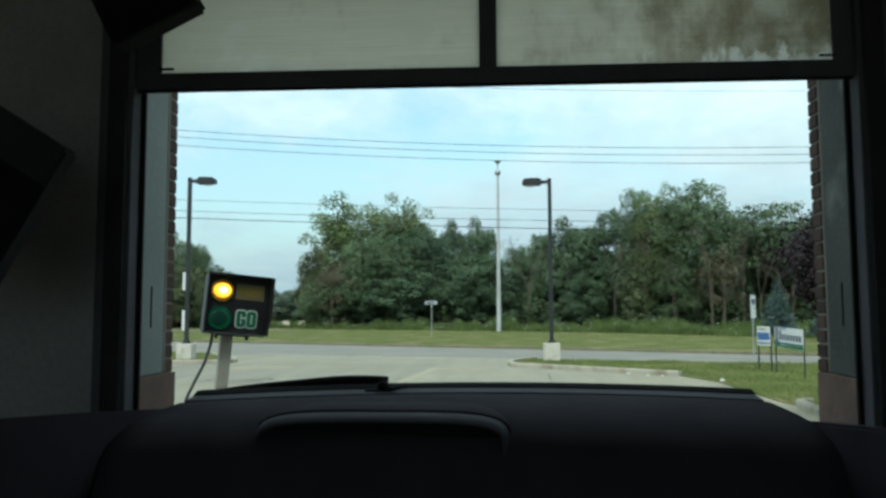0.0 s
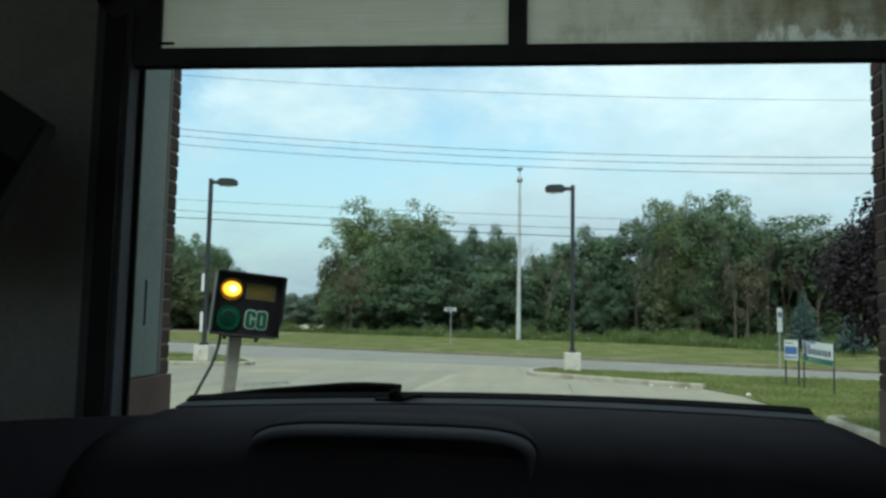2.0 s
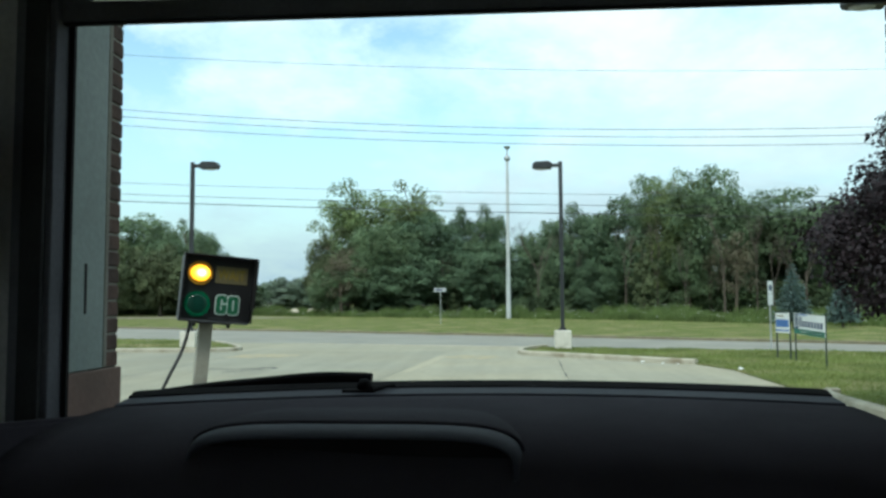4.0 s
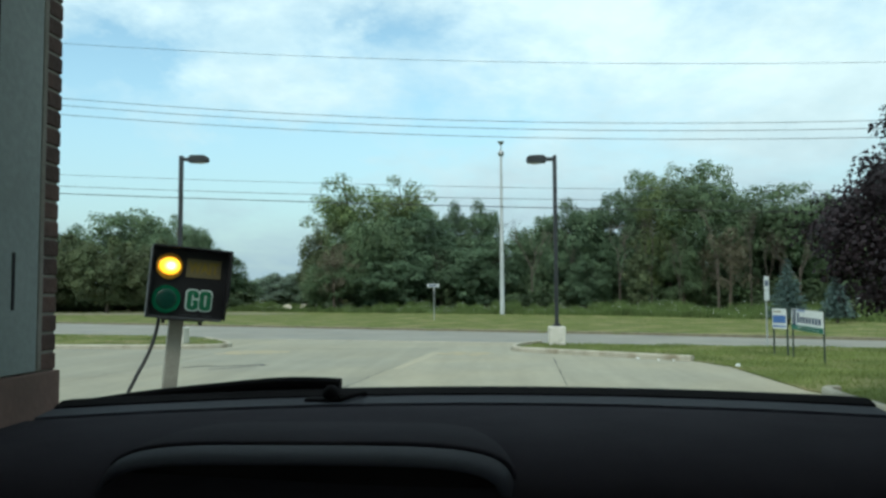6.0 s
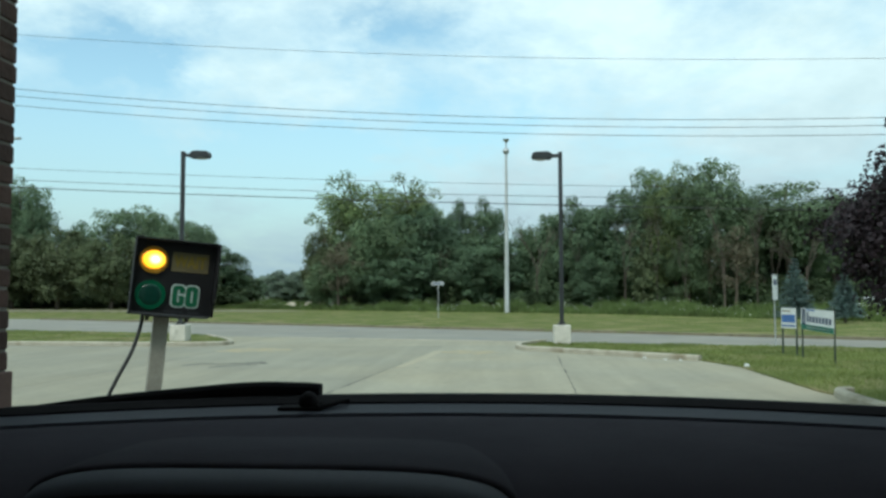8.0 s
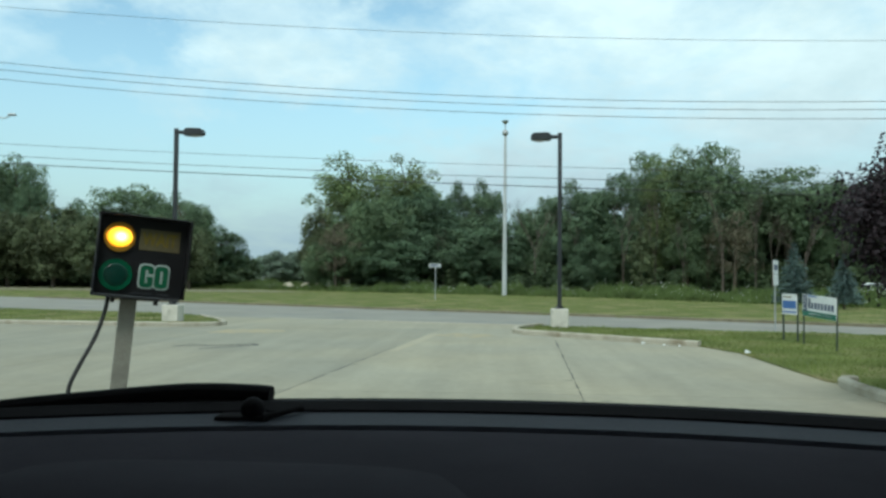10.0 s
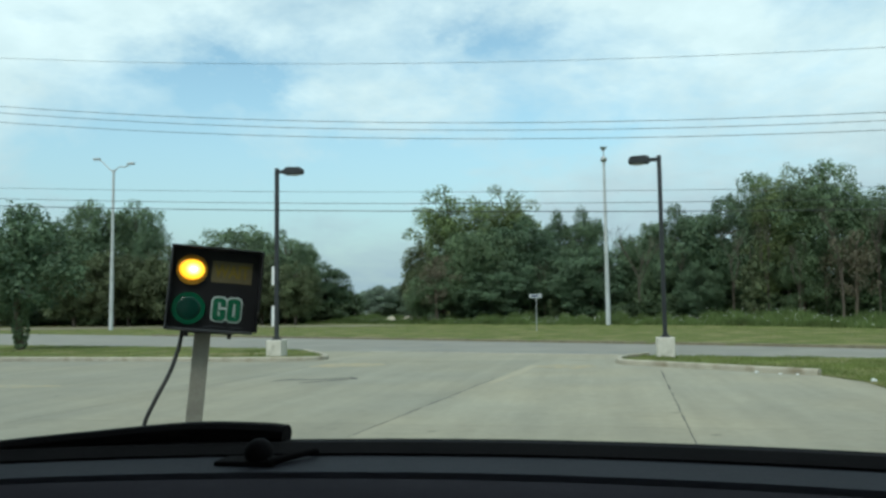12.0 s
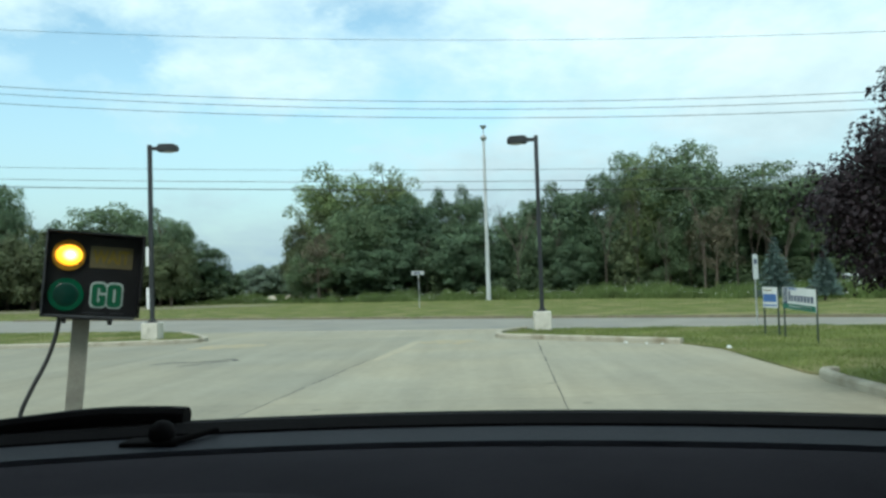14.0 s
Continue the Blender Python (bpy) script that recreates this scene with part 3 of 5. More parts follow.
def blade_mesh(name, foot, height, width, lean, material, parent=None, seed=1):
    """Upright tapered blades of grass or weeds, three corners each."""
    rng = np.random.default_rng(seed)
    n = len(foot)
    ang = rng.uniform(0, 2 * np.pi, n)
    side = np.stack([np.cos(ang), np.sin(ang), np.zeros(n)], 1) * width[:, None] * 0.5
    tip = foot + np.stack([rng.normal(0, lean, n), rng.normal(0, lean, n), np.ones(n)], 1) * height[:, None]
    verts = np.stack([foot - side, foot + side, tip], 1).reshape(-1, 3)
    me = bpy.data.meshes.new(name)
    me.vertices.add(3 * n)
    me.vertices.foreach_set("co", verts.astype(np.float32).ravel())
    me.loops.add(3 * n)
    me.loops.foreach_set("vertex_index", np.arange(3 * n, dtype=np.int32))
    me.polygons.add(n)
    me.polygons.foreach_set("loop_start", np.arange(0, 3 * n, 3, dtype=np.int32))
    me.polygons.foreach_set("loop_total", np.full(n, 3, dtype=np.int32))
    me.update(calc_edges=True)
    me.materials.append(material)
    ob = new(name, me)
    ob.parent = parent
    return ob


def lettering(name, words, size, material, parent, m, grow=0.0, depth=0.001, space=1.0):
    """Words in the built-in font, as a mesh under parent, centred at m."""
    cu = bpy.data.curves.new(name, "FONT")
    cu.body, cu.size, cu.align_x, cu.align_y = words, size, "CENTER", "CENTER"
    cu.offset, cu.extrude, cu.space_character = grow, depth, space
    tmp = bpy.data.objects.new(name, cu)
    me = bpy.data.meshes.new_from_object(tmp)
    bpy.data.objects.remove(tmp)
    me.materials.append(material)
    ob = new(name, me)
    ob.parent = parent
    ob.matrix_local = m
    return ob


# ---- ground, lot, road ----
ground = tagged(part("ground", slab([(-1500, -600), (1500, -600), (1500, 2500), (-1500, 2500)], -0.5, -0.03), M_lawn), "mown green grass with dry yellowish patches", "ground", kind="structure")

lot_bed = tagged(part("lot_bed", slab([(-34, -8), (12, -8), (12, 29), (6, 30.5), (-34, 41)], -0.028, -0.02), M_joint), "dark filler in the joints between the concrete slabs", "pavement", kind="structure")

# concrete slabs of the drive, each between two slanting joints
JOINTS = [(-30.0, -30.0), (-16.2, -15.4), (-8.9, -8.0), (-3.62, -1.62), (1.06, 1.92), (5.9, 5.3), (9.5, 9.0)]


def joint_x(k, y):
    a, b = JOINTS[k]
    return a + (b - a) * (y - 3.0) / 23.0


ROWS_Y = [2.95, 12.2, 26.3]
lot = thing("pavement", pose(0, 0, 0), "pale worn concrete drive with dark joints", "pavement", kind="structure")
for k in range(len(JOINTS) - 1):
    for y0, y1 in zip(ROWS_Y, ROWS_Y[1:]):
        g = 0.004 if k in (3, 4) else 0.008
        if y1 > 20 and k == 4:
            y1 = 24.6
        ga, gb = (0.001 if k == 3 else g), (0.001 if k == 2 else g)
        pts = [(joint_x(k, y0) + ga, y0 + 0.004), (joint_x(k + 1, y0) - gb, y0 + 0.004), (joint_x(k + 1, y1) - gb, y1 - 0.004), (joint_x(k, y1) + ga, y1 - 0.004)]
        part("concrete_slab", slab(pts, -0.027, 0.0), M_concrete if k > 2 else M_concrete_old, lot)
part("concrete_slab", slab([(-12, 26.31), (2.4, 26.31), (2.4, 28.75), (-12, 33.1)], -0.027, 0.0), M_concrete, lot)

NEAR = [(-90, 56.6), (-45, 43.1), (-20.9, 35.85), (4.6, 27.95), (11.3, 26.0), (25, 22), (60, 11.6)]
FAR = [(60, 16.0), (25, 25.2), (14.5, 30.6), (5.9, 36.0), (-14, 46.8), (-32.6, 56.5), (-90, 84)]
road = tagged(part("road", slab(NEAR + FAR, -0.026, -0.004), M_road), "grey concrete road crossing behind the lot", "road", kind="structure")
gutter = [(x, y - 0.1) for x, y in NEAR]
tagged(part("gutter_line", sweep([(0.0, -0.005), (0.0, 0.004), (0.30, 0.004), (0.30, -0.005)], [(-8.8, 32.1), (0.2, 29.35), (1.8, 28.85)]), M_kerb), "pale concrete gutter strip along the road edge", "gutter", kind="structure")

dirt = FAR[1:6]
tagged(part("dirt_edge", sweep([(0.0, -0.02), (0.0, 0.075), (0.05, 0.10), (0.42, 0.10), (0.42, -0.02)], dirt), M_dirt), "brown dirt edge between road and verge", "road edge", kind="structure")

tagged(part("dry_bank", slab([(-120, 86), (-26, 85), (-20, 89), (-30, 99), (-50, 103), (-125, 106)], -0.029, -0.018), M_dirt), "dry brown strip of bare ground under the trees", "bank", kind="structure")

# lawns either side of the drive
LEFT_LAWN = [(-60, 29.5), (-30, 27.6), (-15.2, 26.42), (-10.6, 26.3), (-9.35, 26.55), (-9.05, 27.3), (-9.7, 28.7), (-11.4, 31.6), (-13.5, 33.3), (-20.9, 35.6), (-45, 42.9), (-60, 47.3)]
tagged(part("lawn_left", slab(LEFT_LAWN, -0.029, 0.10), M_lawn), "narrow strip of mown grass between lot and road", "lawn", kind="structure")
RIGHT_LAWN = [(0.95, 24.72), (2.6, 23.2), (5.18, 20.95), (5.65, 19.2), (5.60, 16.5), (5.56, 14.2), (5.70, 13.75), (5.60, 12.6), (5.58, 11.2), (5.60, 8.0), (5.65, 3.2), (60, 3.2), (60, 11.5), (25, 21.8), (11.3, 25.85), (4.6, 27.75), (2.0, 28.4), (1.1, 27.2), (0.8, 25.6)]
tagged(part("lawn_right", slab(RIGHT_LAWN, -0.029, 0.03), M_lawn), "mown green lawn with dry patches beside the drive", "lawn", kind="structure")

KERB = [(0.0, -0.03), (0.0, 0.10), (0.025, 0.135), (0.15, 0.14), (0.17, 0.12), (0.17, -0.03)]
k1 = curve_points([(1.7, 28.35, 0), (1.0, 27.1, 0), (0.72, 25.7, 0), (0.86, 24.65, 0), (1.7, 23.85, 0), (3.4, 22.35, 0), (5.15, 20.8, 0)], 8)
kerb = tagged(part("kerb_right", sweep(KERB, [(p.x, p.y) for p in k1]), M_kerb), "chipped concrete kerb round the grass island", "kerb", kind="structure")
k2 = curve_points([(5.86, 13.98, 0), (5.64, 13.86, 0), (5.49, 13.45, 0), (5.42, 12.6, 0), (5.42, 11.2, 0), (5.45, 8.0, 0), (5.50, 3.2, 0)], 7)
tagged(part("kerb_corner", sweep(KERB, [(p.x, p.y) for p in k2]), M_kerb), "rounded concrete kerb end at the lawn corner", "kerb", kind="structure")
k3 = curve_points([(-60, 29.3, 0), (-30, 27.4, 0), (-15.2, 26.25, 0), (-10.6, 26.12, 0), (-9.25, 26.38, 0), (-8.88, 27.2, 0), (-9.5, 28.7, 0), (-11.25, 31.6, 0)], 7)
tagged(part("kerb_left", sweep(KERB, [(p.x, p.y) for p in k3]), M_kerb), "concrete kerb along the narrow grass strip", "kerb", kind="structure")


# worn yellow paint, tar-sealed cracks, small litter
def blot(name, x, y, w, d, material, label, category, seed, z=0.003):
    rng = random.Random(seed)
    pts = [(x + math.cos(a * math.pi / 12) * w * 0.5 * rng.uniform(0.75, 1.15), y + math.sin(a * math.pi / 12) * d * 0.5 * rng.uniform(0.7, 1.2)) for a in range(24)]
    return tagged(part(name, slab(pts, 0.0005, z), material), label, category, kind="structure")


blot("paint_patch", -7.15, 24.3, 2.4, 1.9, M_tan, "worn yellow paint patch on the concrete", "paint mark", 3)
blot("paint_patch", -0.6, 23.7, 1.7, 1.6, M_tan, "worn yellow paint patch on the concrete", "paint mark", 4)
blot("paint_patch", -13.0, 17.4, 2.2, 0.7, M_tan, "worn yellow paint patch on the concrete", "paint mark", 5)


def tar(points, w, seed):
    rng = random.Random(seed)
    pts = curve_points([(x, y, 0) for x, y in points], 6)
    bm = bmesh.new()
    rows = []
    for i, p in enumerate(pts):
        d = (pts[min(i + 1, len(pts) - 1)] - pts[max(i - 1, 0)]).normalized()
        s = Vector((-d.y, d.x, 0)) * w * rng.uniform(0.45, 1.0)
        o = Vector((rng.uniform(-0.15, 0.15) * min(w, 0.2), rng.uniform(-0.03, 0.03), 0.004))
        rows.append((bm.verts.new(p + s + o), bm.verts.new(p - s + o)))
    for a, b in zip(rows, rows[1:]):
        bm.faces.new((a[0], a[1], b[1], b[0]))
    return tagged(part("tar_seam", bm, M_tar), "black tar line sealing a crack in the concrete", "crack", kind="structure")


tar([(-7.35, 18.95), (-6.9, 19.35), (-6.5, 19.25), (-6.1, 19.5), (-5.75, 19.85), (-5.45, 19.45)], 0.10, 1)
tar([(-6.5, 18.45), (-6.1, 18.8), (-5.8, 19.25), (-5.6, 19.3)], 0.085, 2)


def crack(k, y0, y1, w, seed):
    """A worn joint: dark filler in broken runs of uneven width."""
    rng = random.Random(seed)
    bm = bmesh.new()
    y = y0
    while y < y1:
        run = rng.uniform(0.5, 1.8)
        wide = w * rng.choice((0.5, 0.8, 1.0, 1.3, 2.4))
        rows = []
        for i in range(7):
            q = y + run * i / 6
            h = wide * rng.uniform(0.5, 1.0) * (0.25 if i in (0, 6) else 1.0)
            x = joint_x(k, q) + rng.uniform(-0.008, 0.008)
            rows.append((bm.verts.new((x - h, q, 0.003)), bm.verts.new((x + h, q, 0.003))))
        for a, b in zip(rows, rows[1:]):
            bm.faces.new((a[0], a[1], b[1], b[0]))
        y += run + rng.choice((0.0, 0.0, 0.1, 0.3))
    return tagged(part("joint_filler", bm, M_joint), "dark broken filler in a concrete joint", "crack", kind="structure")


crack(3, 4.5, 19.2, 0.017, 8)
crack(4, 5.0, 22.5, 0.016, 9)

faded = [(joint_x(3, y) + 0.10 + dx, y) for y, dx in ((18.6, -0.02), (21.0, 0.0), (24.2, -0.02), (24.2, 0.22), (21.0, 0.24), (18.6, 0.16))]
tagged(part("faded_line", slab(faded, 0.0005, 0.003), M_faded), "faded pale paint line along a joint", "paint mark", kind="structure")


def litter(x, y, s, z, seed):
    rng = random.Random(seed)
    bm = bmesh.new()
    bmesh.ops.create_icosphere(bm, subdivisions=2, radius=s)
    for v in bm.verts:
        v.co *= rng.uniform(0.7, 1.2)
        v.co.z = max(v.co.z * 0.6, -s * 0.4)
    ob = tagged(part("paper_litter", bm, M_white), "crumpled scrap of white paper by the kerb", "litter", group="litter")
    ob.location = (x, y, z + s * 0.4)
    return ob


litter(5.75, 18.9, 0.06, 0.03, 1)
litter(3.95, 21.5, 0.05, 0.0, 2)
litter(4.4, 21.1, 0.035, 0.0, 3)
litter(4.75, 20.95, 0.035, 0.0, 4)

# ---- the wash bay ----
X0, X1, YI, YO = -1.43, 1.68, 2.42, 2.83
tagged(part("floor", boxed(-2.9, 3.1, -7.0, 2.94, -0.029, -0.001), M_bayfloor), "dark wet concrete bay floor", "floor", kind="structure")
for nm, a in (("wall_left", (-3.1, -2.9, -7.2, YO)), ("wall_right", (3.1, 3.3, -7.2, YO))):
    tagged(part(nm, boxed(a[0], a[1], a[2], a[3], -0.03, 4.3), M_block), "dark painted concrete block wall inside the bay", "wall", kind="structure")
tagged(part("ceiling", boxed(-3.1, 3.3, -7.2, YO, 4.3, 4.5), M_ceiling), "dim painted bay ceiling", "ceiling", kind="structure")
# out-of-view rear opening, added so that daylight brightens the bay
back = thing("wall_back", pose(0, 0, 0), "unseen block wall, its opening added to let light into the bay", "wall", kind="structure")
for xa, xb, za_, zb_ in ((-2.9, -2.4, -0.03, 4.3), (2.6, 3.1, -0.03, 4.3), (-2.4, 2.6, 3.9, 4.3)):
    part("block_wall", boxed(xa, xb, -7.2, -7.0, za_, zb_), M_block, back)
front = thing("wall_front", pose(0, 0, 0), "block and brick front wall round the exit opening", "wall", kind="structure")
TOP = 3.42
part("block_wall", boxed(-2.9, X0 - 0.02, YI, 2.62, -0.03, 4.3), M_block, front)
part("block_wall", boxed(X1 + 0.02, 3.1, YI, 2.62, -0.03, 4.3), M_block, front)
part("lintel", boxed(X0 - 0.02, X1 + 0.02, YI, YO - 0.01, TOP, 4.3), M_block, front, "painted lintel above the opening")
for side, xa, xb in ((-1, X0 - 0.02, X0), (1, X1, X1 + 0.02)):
    part("reveal", boxed(xa, xb, YI + 0.002, 2.695, 1.385, TOP, 0.004), M_reveal if side < 0 else M_reveal_right, front, "grey painted door reveal" if side < 0 else "darker grey reveal with lighter blotches")
    xs = (X0 - 0.12, X0 + 0.006) if side < 0 else (X1 - 0.006, X1 + 0.12)
    part("reveal_base", boxed(xs[0], xs[1], YI + 0.004, YO + 0.012, -0.02, 1.38, 0.006), M_redbase, front, "red-brown painted lower reveal")
    part("slot", boxed(X0 - 0.001 if side < 0 else X1 - 0.003, X0 + 0.003 if side < 0 else X1 + 0.001, 2.540, 2.553, 1.60, 1.79), M_black, front, "narrow dark slot in the reveal")
    # bead of mortar between the painted blocks and the bricks
    part("mortar_bead", boxed(xa, xb, 2.697, 2.727, 1.385, TOP, 0.004), M_mortar, front, "tan mortar bead beside the bricks")
part("mortar_core", boxed(-3.1, X0 - 0.012, 2.622, YO - 0.006, 1.38, 4.3), M_mortar, front)
part("mortar_core", boxed(X1 + 0.004, 3.3, 2.622, YO - 0.006, 1.38, 4.3), M_mortar, front)
part("plinth", boxed(-3.1, X0 - 0.122, 2.622, YO + 0.01, -0.03, 1.38), M_redbase, front)
part("plinth", boxed(X1 + 0.122, 3.3, 2.622, YO + 0.01, -0.03, 1.38), M_redbase, front)

# ---- the raised door ----
door = thing("door_1", pose(0, 0, 0), "raised sectional door with black frame and milky ribbed panes", "door", kind="structure")
YD0, YD1 = 2.345, 2.395
for s, zb in ((0, 2.662), (1, 3.30)):
    part("bottom_rail", boxed(X0 - 0.03, X1 + 0.03, YD0, YD1, zb, zb + 0.072, 0.004), M_frame, door)
    part("top_rail", boxed(X0 - 0.03, X1 + 0.03, YD0, YD1, zb + 0.572, zb + 0.634, 0.004), M_frame, door)
    for xa, xb in ((X0 - 0.03, X0 + 0.10), (0.095, 0.17), (X1 - 0.075, X1 + 0.03)):
        part("stile", boxed(xa, xb, YD0 + 0.002, YD1 - 0.002, zb + 0.072, zb + 0.572), M_frame, door)
    for xa, xb in ((X0 + 0.10, 0.095), (0.17, X1 - 0.075)):
        part("pane", boxed(xa, xb, 2.365, 2.375, zb + 0.072, zb + 0.572), M_poly, door, "milky ribbed plastic pane, grimy")
for xa in (X0 + 0.10, X1 - 0.14):
    part("hinge_pin", boxed(xa, xa + 0.065, YD0 - 0.012, YD0 - 0.001, 2.745, 2.755, 0.002), M_black, door)
part("edge_seal", boxed(X0 - 0.02, X1 + 0.02, 2.355, 2.385, 2.654, 2.6615, 0.003), M_rubber, door, "black rubber bottom seal")
for side, xa, xb in ((-1, X0 - 0.155, X0 - 0.004), (1, X1 + 0.004, X1 + 0.155)):
    tr = tagged(part("door_track", boxed(xa, xb, 2.31, 2.417, -0.001, 3.95, 0.006), M_frame), "black steel door track and frame on the block wall", "door track", group="door tracks", kind="structure")
    part("track_lip", boxed(xa + 0.05 if side < 0 else xa + 0.02, xb - 0.02 if side < 0 else xb - 0.05, 2.285, 2.309, 0.0, 3.95, 0.004), M_black, tr)
    part("jamb_seal", boxed(X0 - 0.0035 if side < 0 else X1 - 0.014, X0 + 0.014 if side < 0 else X1 + 0.0035, 2.40, 2.4185, 0.0, 3.42), M_rubber, tr, "rubber jamb seal")


# two dryer nozzles on brackets
def dryer(name, m, size, bracket_to, label):
    t = thing(name, m, label, "dryer", "air dryers")
    w, d, h = size
    bm = bmesh.new()
    lo = [bm.verts.new(p) for p in ((-w, -d, -h), (w, -d, -h), (w, d, -h), (-w, d, -h))]
    hi = [bm.verts.new(p) for p in ((-w * 0.94, -d * 0.9, h), (w * 0.94, -d * 0.9, h), (w * 0.94, d * 0.9, h), (-w * 0.94, d * 0.9, h))]
    for f in ((lo[3], lo[2], lo[1], lo[0]), hi):
        bm.faces.new(f)
    for i in range(4):
        bm.faces.new((lo[i], lo[(i + 1) % 4], hi[(i + 1) % 4], hi[i]))
    bmesh.ops.bevel(bm, geom=bm.edges[:], offset=0.012, segments=2, affect="EDGES")
    part("housing", bm, M_black, t)
    part("outlet_lip", boxed(-w * 0.98, w * 0.98, -d * 1.05, -d * 1.005, -h * 0.95, h * 0.5, 0.004), M_rubber, t)
    arm = rod(bmesh.new(), (0, 0, 0), m.inverted() @ Vector(bracket_to), 0.04, n=12)
    part("bracket", arm, M_black, t)
    return t


dryer("air_dryer", pose(-1.744, 1.66, 2.131, 0, 32, 0), (0.30, 0.05, 0.30), (-2.91, 1.66, 2.25), "black angled air dryer nozzle bracketed to the bay wall")
dryer("air_dryer", pose(-1.15, 1.66, 2.90, 0, -27, 0), (0.17, 0.05, 0.25), (-1.2, 1.66, 4.31), "black angled air dryer nozzle hung from the bay ceiling")


# ---- lot lamps ----
def lot_lamp(x, y, way, label, strips=False, cut=0.0):
    t = thing("lot_lamp", pose(x, y, 0), label, "street lamp", "lot lamps")
    part("plinth", boxed(-0.28, 0.28, -0.28, 0.28, -0.025, 0.655, 0.03), M_base, t, "pale cast concrete plinth")
    bm = boxed(-0.16, 0.16, -0.16, 0.16, 0.655, 0.69, 0.008)
    box(bm, -0.10, 0.10, -0.10, 0.10, 0.688, 0.77, 0.01)
    part("foot", bm, M_pole, t)
    part("pole", boxed(-0.066, 0.066, -0.066, 0.066, 0.72, 6.73 - cut, 0.012), M_pole, t)
    part("arm", boxed(0.05 if way > 0 else -0.34, 0.34 if way > 0 else -0.05, -0.04, 0.04, 6.54 - cut, 6.66 - cut, 0.008), M_pole, t)
    bm = bmesh.new()
    w0, w1 = 0.30, 0.97
    prof = [(w0, 6.48), (w0, 6.68), (w0 + 0.12, 6.74), (w1 - 0.08, 6.72), (w1, 6.64), (w1, 6.52), (w1 - 0.06, 6.48)]
    a = [bm.verts.new((way * px, -0.17, pz - cut)) for px, pz in prof]
    b = [bm.verts.new((way * px, 0.17, pz - cut)) for px, pz in prof]
    bm.faces.new(a)
    bm.faces.new(b[::-1])
    for i in range(len(prof)):
        j = (i + 1) % len(prof)
        bm.faces.new((a[i], b[i], b[j], a[j]))
    bmesh.ops.recalc_face_normals(bm, faces=bm.faces)
    bmesh.ops.bevel(bm, geom=bm.edges[:], offset=0.02, segments=2, affect="EDGES")
    head = part("head", bm, M_pole, t)
    bm = bmesh.new()
    bmesh.ops.create_uvsphere(bm, u_segments=16, v_segments=8, radius=1, matrix=Matrix.LocRotScale((way * 0.68, 0, 6.485 - cut), None, (0.22, 0.13, 0.055)))
    part("lens", bm, M_lens_grey, head, "clear glass lens")
    if strips:
        for z0, z1 in ((1.13, 1.85), (2.58, 3.23)):
            part("notice_plate", boxed(-0.17, -0.07, -0.05, -0.035, z0, z1, 0.004), M_white, t, "white notice plate")
    return t


lot_lamp(-10.86, 27.57, 1, "black square-pole lot lamp with white plates on a concrete plinth", True)
lot_lamp(6.74, 12.75, -1, "black square-pole lot lamp at the lawn corner beside the maple", cut=0.1)
lot_lamp(2.31, 27.57, -1, "black square-pole lot lamp on a concrete plinth in grass", cut=0.2)

# ---- the wait and go signal ----
face = Vector((-1.875, 5.239, 1.74))
turn = pose(0, 0, 0, 0, 0, 27) @ pose(0, 0, 0, 0, 5, 0)
foot = face - turn @ Vector((0.045, -0.15, 1.76))
signal = thing("wait_go_signal", Matrix.Translation(foot) @ turn, "black wait and go signal box, amber lit, on a leaning post", "traffic signal")
W, HB, D = 0.25, 0.232, 0.15
zc, xc = 1.76, 0.045
part("post", boxed(-0.047, 0.047, -0.047, 0.047, -0.02, zc - HB - 0.02, 0.006), M_post, signal, "taupe painted square post")
part("mount_plate", boxed(-0.11, 0.17, -0.10, 0.10, zc - HB - 0.022, zc - HB - 0.001, 0.004), M_sign_side, signal)
for bx in (-0.09, 0.15):
    part("bolt", rod(bmesh.new(), (bx, -0.07, zc - HB - 0.045), (bx, -0.07, zc - HB - 0.0225), 0.014, n=6), M_black, signal)
part("housing", boxed(xc - W, xc + W, -D + 0.03, 0.055, zc - HB, zc + HB, 0.006), M_sign_side, signal, "grey metal housing")
part("face_panel", boxed(xc - W + 0.012, xc + W - 0.012, -D + 0.018, -D + 0.029, zc - HB + 0.01, zc + HB - 0.01), M_sign_black, signal, "black front panel")
part("visor_top", boxed(xc - W - 0.004, xc + W + 0.004, -D - 0.05, -D + 0.032, zc + HB - 0.004, zc + HB + 0.008, 0.002), M_sign_black, signal)
part("visor_side", boxed(xc - W - 0.006, xc - W + 0.004, -D - 0.02, -D + 0.035, zc - HB, zc + HB - 0.005, 0.002), M_sign_side, signal)
bm = bmesh.new()
prof = [(-D - 0.10, zc + HB), (-D + 0.03, zc + HB), (-D + 0.03, zc - HB), (-D - 0.01, zc - HB), (-D - 0.02, zc - HB + 0.085), (-D - 0.10, zc - HB + 0.12)]
for dx in (0, 0.012):
    bm.faces.new([bm.verts.new((xc + W - 0.006 + dx, py, pz)) for py, pz in prof])
fa, fb = list(bm.faces)
va, vb = fa.verts[:], fb.verts[:]
for i in range(len(prof)):
    j = (i + 1) % len(prof)
    bm.faces.new((va[i], va[j], vb[j], vb[i]))
bmesh.ops.recalc_face_normals(bm, faces=bm.faces)
part("visor_side", bm, M_sign_black, signal)
part("sill", boxed(xc - W - 0.008, xc + W - 0.02, -D - 0.012, -D + 0.03, zc - HB - 0.012, zc - HB + 0.004, 0.003), M_sign_side, signal)
YF = -D + 0.018


